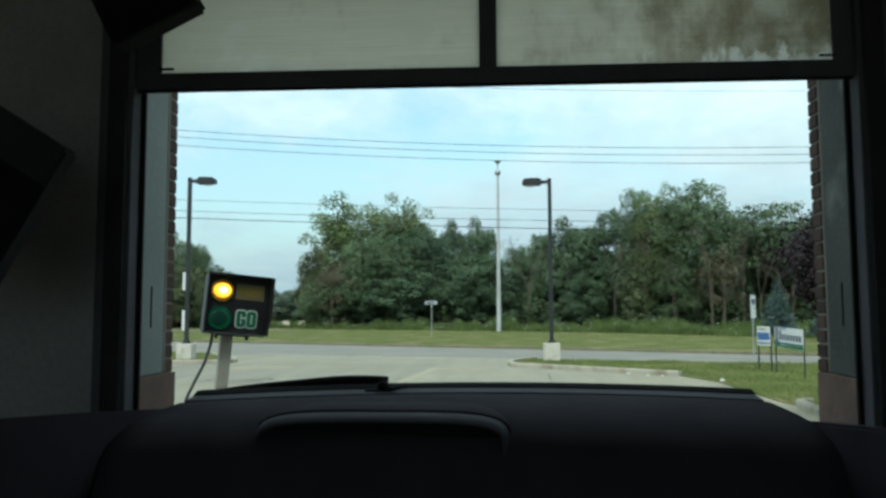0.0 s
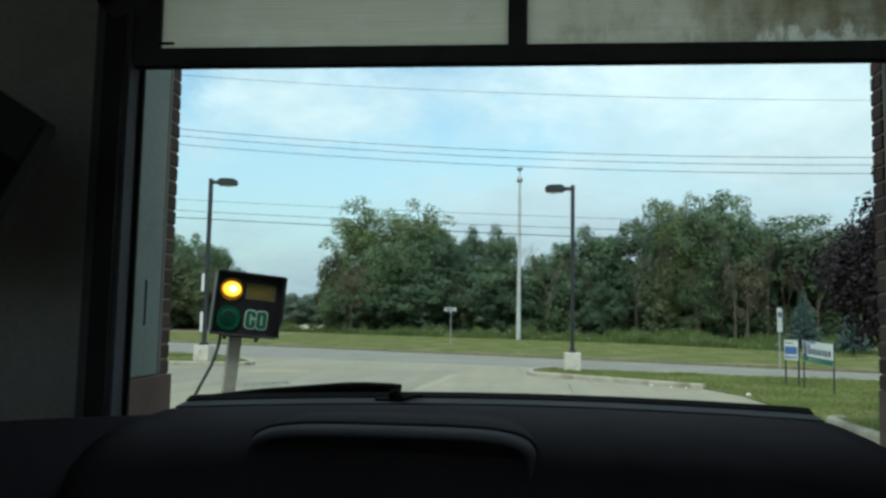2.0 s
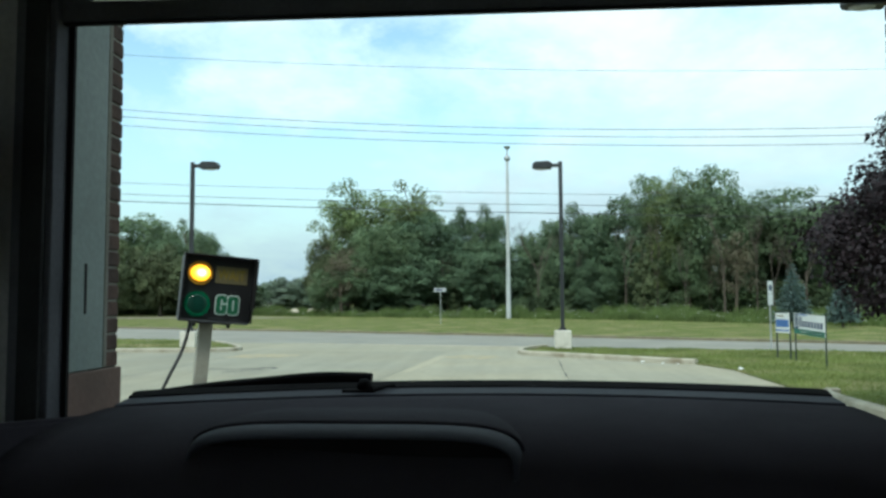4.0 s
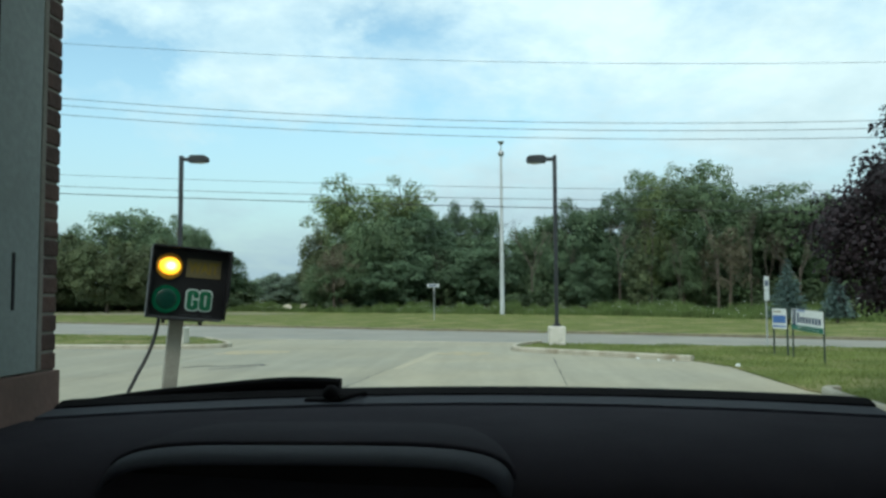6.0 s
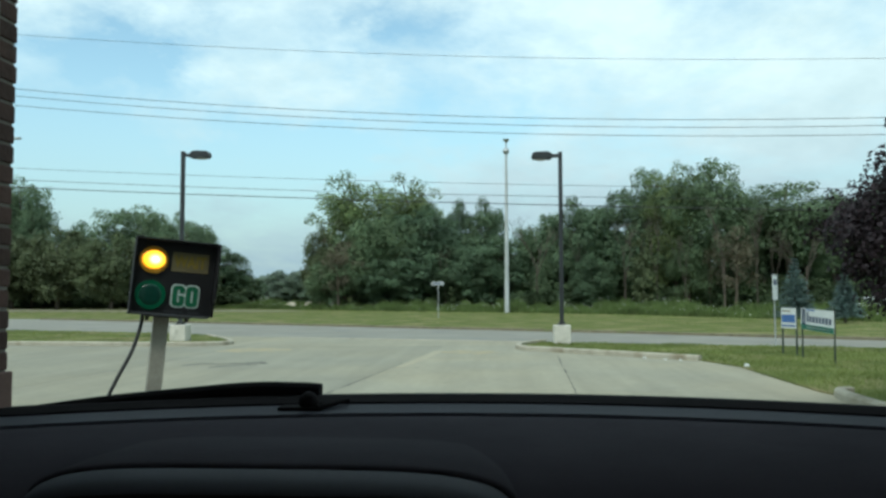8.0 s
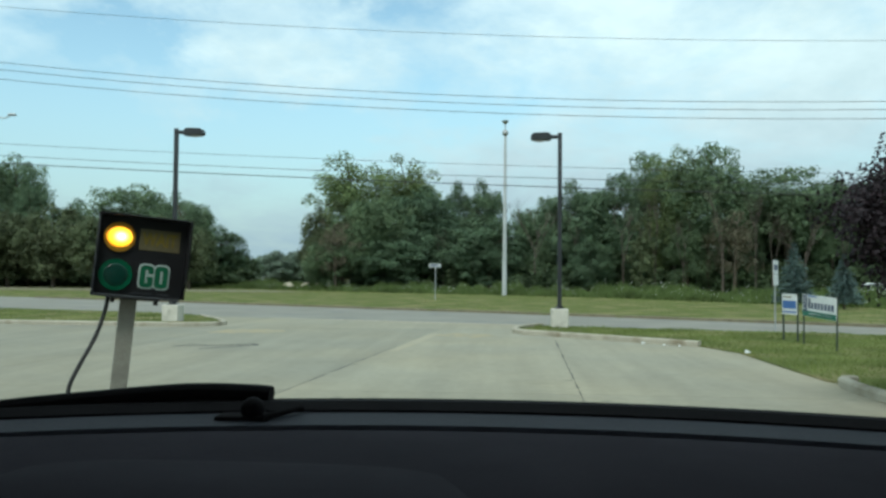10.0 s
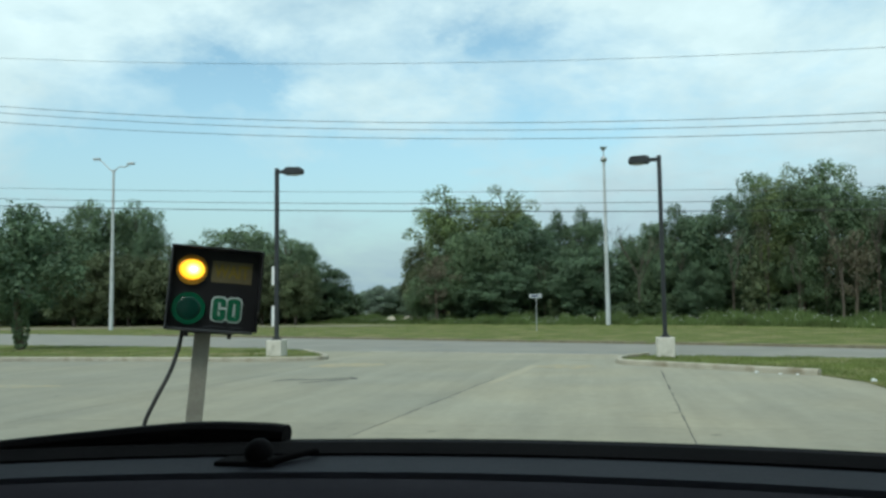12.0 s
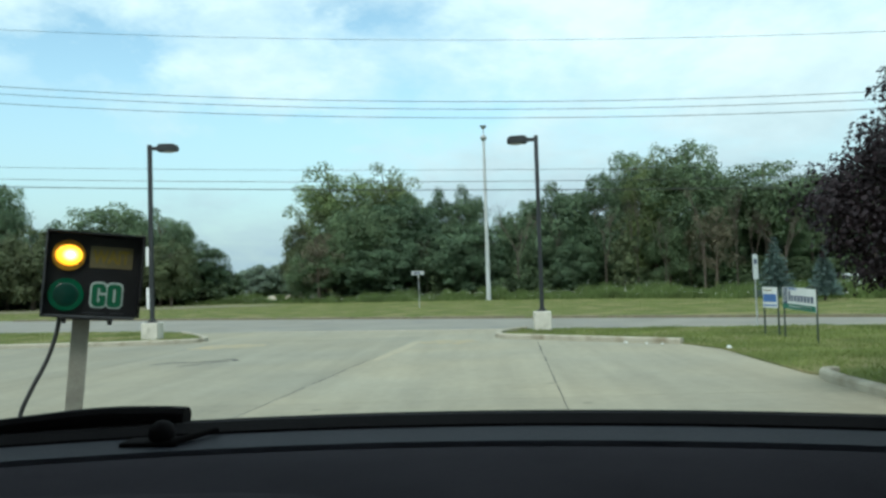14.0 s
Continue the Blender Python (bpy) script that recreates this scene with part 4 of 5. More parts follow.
def disc(x, z, r, y0, y1, n=36):
    return rod(bmesh.new(), (x, y1, z), (x, y0, z), r, n=n)


xl, xr = xc - 0.135, xc + 0.075
za, zg = zc + 0.105, zc - 0.115
lamp_a = part("amber_lamp", disc(xl, za, 0.086, YF - 0.014, YF), M_amber_ring, signal, "amber lens ring")
bm = bmesh.new()
bmesh.ops.create_uvsphere(bm, u_segments=32, v_segments=12, radius=1, matrix=Matrix.LocRotScale((xl, YF - 0.014, za), None, (0.071, 0.014, 0.060)))
M_amber = lit_lens("amber_light", xl + 0.008, za + 0.002)
part("lit_lens", bm, M_amber, lamp_a, "amber lens, lit", smooth=True)
bm = bmesh.new()
bmesh.ops.create_uvsphere(bm, u_segments=24, v_segments=10, radius=1, matrix=Matrix.LocRotScale((xl + 0.010, YF - 0.024, za + 0.002), None, (0.020, 0.005, 0.013)))
part("bulb_glow", bm, M_amber_core, lamp_a, "bright bulb behind the lens", smooth=True)
lamp_g = part("green_lamp", disc(xl, zg, 0.092, YF - 0.012, YF), M_green_lens, signal, "green lens ring, unlit")
bm = bmesh.new()
bmesh.ops.create_uvsphere(bm, u_segments=32, v_segments=12, radius=1, matrix=Matrix.LocRotScale((xl, YF - 0.0115, zg), None, (0.066, 0.009, 0.066)))
part("dark_lens", bm, M_green_core, lamp_g, "unlit dark green lens", smooth=True)
up = Matrix.Rotation(radians(90), 4, "X")
narrow = Matrix.Diagonal((0.54, 0.96, 1, 1))
panel = part("wait_panel", boxed(xr - 0.10, xr + 0.125, YF - 0.004, YF - 0.0002, za - 0.062, za + 0.062, 0.001), M_amber_panel, signal, "dim amber word panel")
lettering("word", "WAIT", 0.105, M_amber_text, panel, Matrix.Translation((xr + 0.012, YF - 0.006, za)) @ up @ Matrix.Diagonal((0.72, 1, 1, 1)), 0.003, 0.001, 1.0)


def prism(points, y0, y1, hole=None):
    """A flat shape (x, z) with thickness from y0 to y1; hole has as many corners as the shape."""
    bm = bmesh.new()
    loops = [[[bm.verts.new((x, y, z)) for x, z in ring] for y in (y0, y1)] for ring in ((points, hole) if hole else (points,))]
    n = len(points)
    for a, b in loops:
        for i in range(n):
            bm.faces.new((a[i], a[(i + 1) % n], b[(i + 1) % n], b[i]))
    for k in (0, 1):
        if hole:
            for i in range(n):
                bm.faces.new((loops[0][k][i], loops[0][k][(i + 1) % n], loops[1][k][(i + 1) % n], loops[1][k][i]))
        else:
            bm.faces.new(loops[0][k])
    bmesh.ops.recalc_face_normals(bm, faces=bm.faces)
    return bm


def round_box(x0, z0, x1, z1, c):
    """Corners of a box (x, z) with each corner cut by two short edges."""
    e = c * 0.3
    return [(x1, z1 - c), (x1 - e, z1 - e), (x1 - c, z1), (x0 + c, z1), (x0 + e, z1 - e), (x0, z1 - c),
            (x0, z0 + c), (x0 + e, z0 + e), (x0 + c, z0), (x1 - c, z0), (x1 - e, z0 + e), (x1, z0 + c)]


LW, LH, SK = 0.074, 0.130, 0.0300
gx0, gz0 = xr - 0.078, zg - 0.060
ox0 = gx0 + LW + 0.008
o, c = 0.0095, 0.026
wx0, wx1, wz0, wz1, wm = gx0 - o, ox0 + LW + o, gz0 - o, gz0 + LH + o, (gx0 + LW + ox0) / 2
half_outline = [(wx1, wz1 - c), (wx1 - c * 0.3, wz1 - c * 0.3), (wx1 - c, wz1), (wm + 0.018, wz1), (wm, wz1 - 0.013), (wm - 0.018, wz1), (wx0 + c, wz1), (wx0 + c * 0.3, wz1 - c * 0.3), (wx0, wz1 - c)]
word_outline = half_outline + [(wx0 + wx1 - x, wz0 + wz1 - z) for x, z in half_outline]
back = part("word_plate", prism(word_outline, YF - 0.004, YF - 0.0002), M_whiteline, signal, "pale outline round the word")
e = 0.022 * 0.3
g_path = [(LW, LH * 0.62)] + round_box(0, 0, LW, LH, 0.022) + [(LW, LH * 0.5), (LW * 0.52, LH * 0.5), (LW * 0.52, LH * 0.37), (LW - SK, LH * 0.37), (LW - SK, 0.026), (SK, 0.026), (SK, LH - 0.026), (LW - SK, LH - 0.026), (LW - SK, LH * 0.62)]
part("letter", prism([(gx0 + x, gz0 + z) for x, z in g_path], YF - 0.0075, YF - 0.0042), M_green_text, back, "dark green block letter")
part("letter", prism([(ox0 + x, gz0 + z) for x, z in round_box(0, 0, LW, LH, 0.022)], YF - 0.0075, YF - 0.0042, [(ox0 + x, gz0 + z) for x, z in round_box(SK, 0.026, LW - SK, LH - 0.026, 0.006)]), M_green_text, back, "dark green block letter")
for wx, ww in ((xr - 0.06, 0.12), (xr + 0.06, 0.07)):
    part("maker_bar", boxed(wx - ww / 2, wx + ww / 2, YF - 0.002, YF - 0.0003, zc - HB + 0.018, zc - HB + 0.024), M_sign_side, signal)
cable = curve_points([(xc - 0.16, -0.02, zc - HB + 0.01), (xc - 0.165, -0.03, 1.44), (xc - 0.20, -0.04, 1.28), (xc - 0.27, -0.05, 1.10), (xc - 0.31, -0.05, 0.96), (xc - 0.28, -0.05, 0.80), (xc - 0.24, -0.04, 0.45), (xc - 0.20, -0.02, 0.02)], 8)
part("cable", tube(bmesh.new(), cable, 0.012), M_wire, signal, "black cable hanging from the box")

# ---- yard signs on the lawn ----
def yard_sign(m, w, z0, z1, leg, label, bars):
    t = thing("yard_sign", m, label, "yard sign", "yard signs")
    part("board", boxed(-w / 2, w / 2, -0.006, 0.006, z0, z1, 0.002), M_white, t)
    for x in (-w / 2 + 0.015, w / 2 - 0.015):
        part("leg", boxed(x - leg, x + leg, 0.008, 0.035, -0.05, z1 + 0.02), M_stake, t, "dark green steel stake")
    for x0, x1, b0, b1, mat_ in bars:
        part("print_bar", boxed(x0, x1, -0.0095, -0.0065, b0, b1), mat_, t)
    return t


# board that faces the bay, its far end further off
pa, pb = Vector((7.92, 21.5, 0)), Vector((7.97, 19.62, 0))
ang = math.degrees(math.atan2(pb.y - pa.y, pb.x - pa.x))
bars = [(-0.88, -0.66, 0.86, 1.26, M_navy), (-0.80, -0.74, 0.92, 1.22, M_white), (-0.58, -0.47, 0.93, 1.19, M_navy)]
bars += [(-0.42 + k * 0.185, -0.42 + k * 0.185 + 0.125, 0.94, 1.09, M_navy) for k in range(7)]
bars += [(-0.60, -0.10, 1.225, 1.26, M_blue), (-0.94, 0.94, 0.745, 0.875, M_teal), (-0.55, 0.75, 0.79, 0.83, M_white)]
yard_sign(Matrix.Translation((pa + pb) / 2 + Vector((0, 0, 0.07))) @ pose(0, 0, 0, 0, 0, ang) @ pose(0, 0, 0, 0, 1.6, 0), (pb - pa).length, 0.68, 1.21, 0.022, "white and green printed yard sign on dark stakes", [(a, b, c - 0.06, d - 0.06, e) for a, b, c, d, e in bars])
pa, pb = Vector((7.97, 23.06, 0)), Vector((8.10, 22.35, 0))
ang = math.degrees(math.atan2(pb.y - pa.y, pb.x - pa.x))
bars = [(-0.33, 0.33, 0.83, 1.04, M_blue)]
bars += [(-0.3, 0.1, 1.12, 1.16, M_tan), (-0.34, 0.34, 0.72, 0.76, M_blue)]
yard_sign(Matrix.Translation((pa + pb) / 2 + Vector((0, 0, 0.07))) @ pose(0, 0, 0, 0, 0, ang), (pb - pa).length, 0.67, 1.22, 0.028, "small white yard sign with blue print on dark stakes", bars)

# narrow sign seen from its edge, by the road
t = thing("road_sign", pose(9.15, 27.1, -0.004, 0, 0, 57), "white road sign on a thin galvanised post by the road", "road sign")
part("post", boxed(-0.025, 0.025, -0.02, 0.02, -0.02, 2.32, 0.004), M_galv, t)
part("plate", boxed(-0.3, 0.3, -0.028, -0.022, 1.86, 2.30, 0.002), M_white, t)
part("plate", boxed(-0.3, 0.3, -0.028, -0.022, 1.50, 1.85, 0.002), M_white, t)
part("print_bar", boxed(-0.2, 0.2, -0.0315, -0.0285, 1.98, 2.16), M_navy, t)

t = thing("street_sign", pose(-4.42, 62, -0.03), "small white street name blade on a thin post", "street sign")
part("post", rod(bmesh.new(), (0, 0, -0.1), (0, 0, 2.55), 0.035), M_galv, t)
part("blade", boxed(-0.52, 0.42, -0.02, 0.02, 2.5, 2.78, 0.004), M_blade_grey, t)
part("print_bar", boxed(-0.4, 0.15, -0.025, -0.021, 2.58, 2.7), M_navy, t)
part("blade", boxed(-0.015, 0.015, -0.4, 0.4, 2.26, 2.48, 0.004), M_white, t)

# tall pale mast with a round housing near its top
t = thing("siren_mast", pose(1.08, 81.4, -0.03), "tall pale steel mast with small round heads", "mast")
part("mast", rod(bmesh.new(), (0, 0, -0.1), (0, 0, 16.2), 0.235, 0.12, 16), M_white_pole, t)
part("tip", rod(bmesh.new(), (0, 0, 16.4), (0, 0, 17.4), 0.06, 0.06, 10), M_galv, t)
bm = bmesh.new()
bmesh.ops.create_uvsphere(bm, u_segments=16, v_segments=10, radius=0.32, matrix=Matrix.Translation((0, 0, 16.4)))
part("globe", bm, M_galv, t, "grey round housing", smooth=True)
bm = rod(bmesh.new(), (0, 0, 17.3), (0, 0, 17.62), 0.12, 0.36, 14)
part("cap", bm, M_galv, t)

# double-armed highway lamp
t = thing("highway_lamp", pose(-52.0, 80, -0.03), "tall pale double-armed highway lamp", "street lamp")
part("pole", rod(bmesh.new(), (0, 0, -0.1), (0, 0, 17.6), 0.24, 0.12, 14), M_white_pole, t)
for sx, zt in ((-1, 18.9), (1, 18.2)):
    pts = curve_points([(0, 0, 17.4), (sx * 0.7, 0, 17.9), (sx * 1.4, 0, zt - 0.3), (sx * 1.9, 0, zt)], 6)
    part("arm", tube(bmesh.new(), pts, 0.07), M_white_pole, t)
    bm = boxed(min(sx * 1.7, sx * 2.5), max(sx * 1.7, sx * 2.5), -0.18, 0.18, zt - 0.08, zt + 0.14, 0.05)
    part("head", bm, M_galv, t)

# ---- overhead lines ----
for nm, rad, pts in (("power_line", 0.007, [(-16, 11.1), (-1.1, 10.06), (13.5, 9.66)]), ("power_line", 0.010, [(-16, 9.06), (-1.1, 7.92), (13.5, 7.63)]),
                     ("power_line", 0.010, [(-16, 8.80), (-1.1, 7.66), (13.5, 7.36)]), ("power_line", 0.010, [(-16, 8.46), (-1.1, 7.36), (13.5, 7.05)]),
                     ("phone_line", 0.007, [(-16, 6.22), (-5.9, 5.74), (4, 5.40)]), ("phone_line", 0.009, [(-16, 5.80), (-5.9, 5.33), (4, 5.01)]), ("phone_line", 0.014, [(-16, 5.53), (-5.9, 5.06), (4, 4.70)])):
    (xa, fa_), (xb, fb_), (xd, fd_) = pts
    cc = ((fd_ - fb_) / (xd - xb) - (fb_ - fa_) / (xb - xa)) / (xd - xa)
    ln = [(x, 28.0, fa_ + (fb_ - fa_) / (xb - xa) * (x - xa) + cc * (x - xa) * (x - xb)) for x in np.linspace(-42, 30, 60)]
    tagged(part(nm, tube(bmesh.new(), ln, rad, 6), M_wire), "black overhead line sagging along the road", "cable", "overhead lines")


def line_pole(x, zs):
    """A wooden pole that holds the overhead lines."""
    t = thing("utility_pole", pose(x, 28.0, -0.03), "tall brown wooden utility pole holding the lines", "utility pole", "utility poles")
    part("pole", rod(bmesh.new(), (0, 0.14, -0.3), (0, 0.14, max(zs) + 0.5), 0.16, 0.11, 12), M_bark, t)
    for z in zs:
        part("insulator", rod(bmesh.new(), (0, 0.02, z + 0.03), (0, 0.02, z + 0.10), 0.045, 0.03, 10), M_galv, t)
    return t


LINE_ENDS = {}
for ob in list(scene.objects):
    if ob.name.startswith(("power_line", "phone_line")):
        vs = [v.co for v in ob.data.vertices]
        for x in (-42, 30):
            LINE_ENDS.setdefault(x, []).append(sum(v.z for v in vs if abs(v.x - x) < 0.3) / max(1, sum(abs(v.x - x) < 0.3 for v in vs)))
for x, zs in LINE_ENDS.items():
    line_pole(x, zs)


# ---- trees ----
def tree(name, label, height, width, leaf, seed, low=0.15, lobes=40, count=30000, size=0.20, belly=0.48, bough=0.15, ragged=0.2, sides=3):
    """A tapered trunk with limbs, each ending in flattened boughs of many small leaves, with gaps between the boughs."""
    rng = np.random.default_rng(seed)
    t = thing(name, pose(0, 0, 0), label, "tree", "trees")
    z0 = height * low
    cz = z0 + (height - z0) * belly
    rx = width / 2
    outer = int(lobes * 0.72)
    cen, rad = [], []
    for k in range(lobes):
        if k < outer:
            # boughs spread evenly over the crown's outline, pushed in and out
            dz = 1 - 2 * (k + 0.5) / outer
            a = k * 2.39996 + rng.uniform(-0.35, 0.35)
            q = rng.uniform(1 - 1.6 * ragged, 1 + 0.5 * ragged)
        else:
            dz, a, q = rng.uniform(-0.8, 0.9), rng.uniform(0, 6.28), rng.uniform(0.15, 0.6)
        h = math.sqrt(max(0.0, 1 - dz * dz))
        r = bough * rng.uniform(0.75, 1.45) * (width + height) / 2
        r *= 0.8 if dz > 0.6 else 1.0
        up_, dn_ = height - r * 0.55 - cz, cz - z0
        cen.append((math.cos(a) * h * (rx - r * 0.6) * q, math.sin(a) * h * (rx - r * 0.6) * q, cz + dz * (up_ if dz > 0 else dn_) * min(q, 1.05)))
        rad.append(r)
    cen, rad = np.array(cen), np.array(rad)
    clumps = lobes * 9
    share = rad ** 2 / (rad ** 2).sum()
    own = rng.choice(lobes, size=clumps, p=share)
    cd = rng.normal(size=(clumps, 3))
    cd /= np.linalg.norm(cd, axis=1, keepdims=True)
    cd[:, 2] = np.where(cd[:, 2] < -0.6, -cd[:, 2], cd[:, 2])
    cpos = cen[own] + cd * np.array([1.05, 1.05, 0.8]) * (rad[own] * rng.uniform(0.55, 1.25, clumps))[:, None]
    crad = rad[own] * rng.uniform(0.20, 0.42, clumps)
    pick = rng.choice(clumps, size=count, p=crad ** 2 / (crad ** 2).sum())
    d = rng.normal(size=(count, 3))
    d /= np.linalg.norm(d, axis=1, keepdims=True)
    pos = cpos[pick] + d * (crad[pick] * (0.2 + 1.0 * rng.random(count) ** 0.7))[:, None]
    nrm = d * 0.35 + cd[pick] * 0.9
    # leaves spread over the domed top of each bough
    loose = rng.random(count) < 0.58
    pl = rng.choice(lobes, size=count, p=share)
    dome = d.copy()
    dome[:, 2] = np.where(dome[:, 2] < -0.7, -dome[:, 2], dome[:, 2])
    spread = cen[pl] + dome * np.array([1.05, 1.05, 0.95]) * (rad[pl] * (0.45 + 0.68 * rng.random(count) ** 0.8))[:, None]
    pos[loose] = spread[loose]
    nrm[loose] = dome[loose] * 1.1
    keep = pos[:, 2] > z0 * 0.5
    nrm = nrm + rng.normal(size=(count, 3)) * 0.55 + np.array([0, 0, 0.45])
    sz = size * rng.uniform(0.6, 1.4, count)
    leaf_mesh("crown", pos[keep], nrm[keep], sz[keep], leaf, t, seed=seed, sides=sides)
    bm = bmesh.new()
    tr = width * 0.020 + 0.05
    bend = Vector((rng.uniform(-0.3, 0.3), rng.uniform(-0.3, 0.3), cz))
    rod(bm, (0, 0, -0.2), bend * 0.5, tr * 1.15, tr * 0.85, 9)
    rod(bm, bend * 0.5, (bend.x, bend.y, height * 0.8), tr * 0.85, tr * 0.2, 8)
    for k in range(0, lobes, 2):
        c = Vector(tuple(cen[k]))
        s = bend * min(1.3, max(0.42, (c.z - 0.35 * math.hypot(c.x, c.y)) / cz))
        mid = s.lerp(c, 0.5) + Vector((0, 0, 0.05 * height * rng.uniform(0.2, 1.0)))
        rod(bm, s, mid, tr * 0.36, tr * 0.22, 6)
        rod(bm, mid, c, tr * 0.22, tr * 0.07, 5)
    part("trunk", bm, M_bark, t)
    return t


def bare_tree(name, label, height, seed, material):
    """A dead tree: trunk and branching bare limbs."""
    rng = random.Random(seed)
    t = thing(name, pose(0, 0, 0), label, "tree", "trees")
    bm = bmesh.new()

    def grow(p, d, length, r, depth):
        q = p + d * length
        rod(bm, p, q, r, r * 0.6, 6)
        if depth:
            for _ in range(rng.choice((2, 3))):
                nd = (d + Vector((rng.uniform(-0.6, 0.6), rng.uniform(-0.6, 0.6), rng.uniform(-0.05, 0.45)))).normalized()
                grow(p + d * length * rng.uniform(0.55, 1.0), nd, length * rng.uniform(0.5, 0.72), r * 0.55, depth - 1)

    grow(Vector((0, 0, -0.2)), Vector((0, 0, 1)), height * 0.42, height * 0.0085, 6)
    part("trunk", bm, material, t)
    return t


def spruce(label, height, width, seed):
    rng = np.random.default_rng(seed)
    t = thing("blue_spruce", pose(0, 0, 0), label, "tree", "spruces")
    pos, nrm = [], []
    tiers = 15
    bm = rod(bmesh.new(), (0, 0, -0.1), (0, 0, height), 0.09, 0.015, 8)
    for k in range(tiers):
        f = k / (tiers - 1)
        z = height * (0.15 + 0.82 * f)
        r = width / 2 * (1 - f) ** 0.9 + 0.05
        n = max(5, int(15 * (1 - f)) + 4)
        for j in range(n):
            a = 2 * math.pi * (j + 0.5 * (k % 2)) / n + rng.uniform(-0.15, 0.15)
            rr = r * rng.uniform(0.82, 1.12)
            tip = np.array([math.cos(a) * rr, math.sin(a) * rr, z - 0.10 * rr + rng.uniform(-0.04, 0.04)])
            rod(bm, (0, 0, z), tuple(tip), 0.014, 0.005, 4)
            m = max(8, int(60 * rr))
            u = rng.uniform(0.15, 1.05, m)
            pos.append(np.outer(u, tip - [0, 0, z]) + [0, 0, z] + rng.normal(size=(m, 3)) * 0.045)
            nrm.append(np.tile([0, 0, 1.0], (m, 1)) + rng.normal(size=(m, 3)) * 0.6)
    pos, nrm = np.concatenate(pos), np.concatenate(nrm)
    leaf_mesh("crown", pos, nrm, rng.uniform(0.05, 0.12, len(pos)), M_needle, t, aspect=1.8, seed=seed)
    part("trunk", bm, M_bark, t)
    return t


def kind_of(ob, h, w):
    ob["size"] = (h, w)
    return ob


P_round = kind_of(tree("leafy_tree", "tall green deciduous tree with an uneven crown", 15.5, 10.0, M_leaf, 11, 0.16, 52, 25000, 0.19, 0.52, 0.108, 0.22), 15.5, 10.0)
P_sunny = kind_of(tree("leafy_tree", "tall yellow-green deciduous tree with gaps in its crown", 15.5, 10.0, M_leaf_sunny, 19, 0.16, 50, 23000, 0.185, 0.54, 0.10, 0.30), 15.5, 10.0)
P_ivy = kind_of(tree("climbing_vine", "bright green vine grown over a narrow trunk", 9.0, 2.8, M_leaf_olive, 20, 0.0, 30, 5000, 0.17, 0.45, 0.085, 0.3), 9.0, 2.8)
P_brown = kind_of(tree("withered_tree", "half-withered brown tree at the edge of the wood", 9.0, 7.0, M_leaf_brown, 22, 0.22, 30, 3600, 0.15, 0.5, 0.10, 0.3), 9.0, 7.0)
P_wide = kind_of(tree("leafy_tree", "broad green deciduous tree with low branches", 12.0, 12.0, M_leaf, 12, 0.08, 56, 40000, 0.185, 0.5, 0.11, 0.12), 12.0, 12.0)
P_dark = kind_of(tree("oak_tree", "dark green oak at the edge of the wood", 12.0, 8.5, M_leaf_dark, 13, 0.10, 48, 32000, 0.18, 0.5, 0.115, 0.15), 12.0, 8.5)
P_tall = kind_of(tree("leafy_tree", "tall narrow tree with a bare lower trunk", 16.5, 9.0, M_leaf, 14, 0.30, 48, 24000, 0.19, 0.55, 0.104, 0.22), 16.5, 9.0)
P_olive = kind_of(tree("young_tree", "olive green young tree with a round crown", 9.0, 8.0, M_leaf_olive, 15, 0.18, 44, 22000, 0.19, 0.45, 0.12, 0.13), 9.0, 8.0)
P_far = kind_of(tree("far_tree", "far tree beyond the fields, distance haze put into its pale green leaves", 12.0, 12.0, M_leaf_hazed, 18, 0.05, 44, 16000, 0.36, 0.5, 0.12, 0.15), 12.0, 12.0)
P_scrub = kind_of(tree("scrub", "bushes below the trees, canopy shade put into their dark leaf colour", 5.0, 7.0, M_leaf_scrub_shade, 16, 0.0, 24, 11000, 0.22, 0.4, 0.15, 0.2), 5.0, 7.0)

# (kind, east, north, height, width)
LEFT_WOOD = [
    ('r', -101.9, 118, 17.1, 15.0), ('w', -89.7, 112, 15.9, 13.3), ('r', -85.8, 116, 16.7, 12.9), ('r', -79.1, 116, 17.5, 13.8),
    ('o', -67.4, 104, 10.8, 10.7), ('r', -72.9, 118, 17.3, 10.3), ('d', -67.1, 112, 14.9, 6.2), ('d', -68.3, 126, 11.4, 9.0),
    ('r', -54.2, 118, 15.6, 15.0), ('w', -45.7, 114, 13.6, 10.8), ('r', -44.0, 118, 12.2, 4.7), ('o', -58.7, 104, 10.8, 10.7),
    ('o', -50.3, 102, 9.7, 9.7), ('o', -45.1, 104, 9.4, 9.1), ('o', -39.4, 102, 8.4, 7.3), ('o', -66.3, 106, 10.2, 10.1),
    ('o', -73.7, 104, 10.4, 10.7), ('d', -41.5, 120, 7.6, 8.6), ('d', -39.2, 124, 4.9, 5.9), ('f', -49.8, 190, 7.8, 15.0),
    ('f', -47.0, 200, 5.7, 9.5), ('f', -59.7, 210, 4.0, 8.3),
]
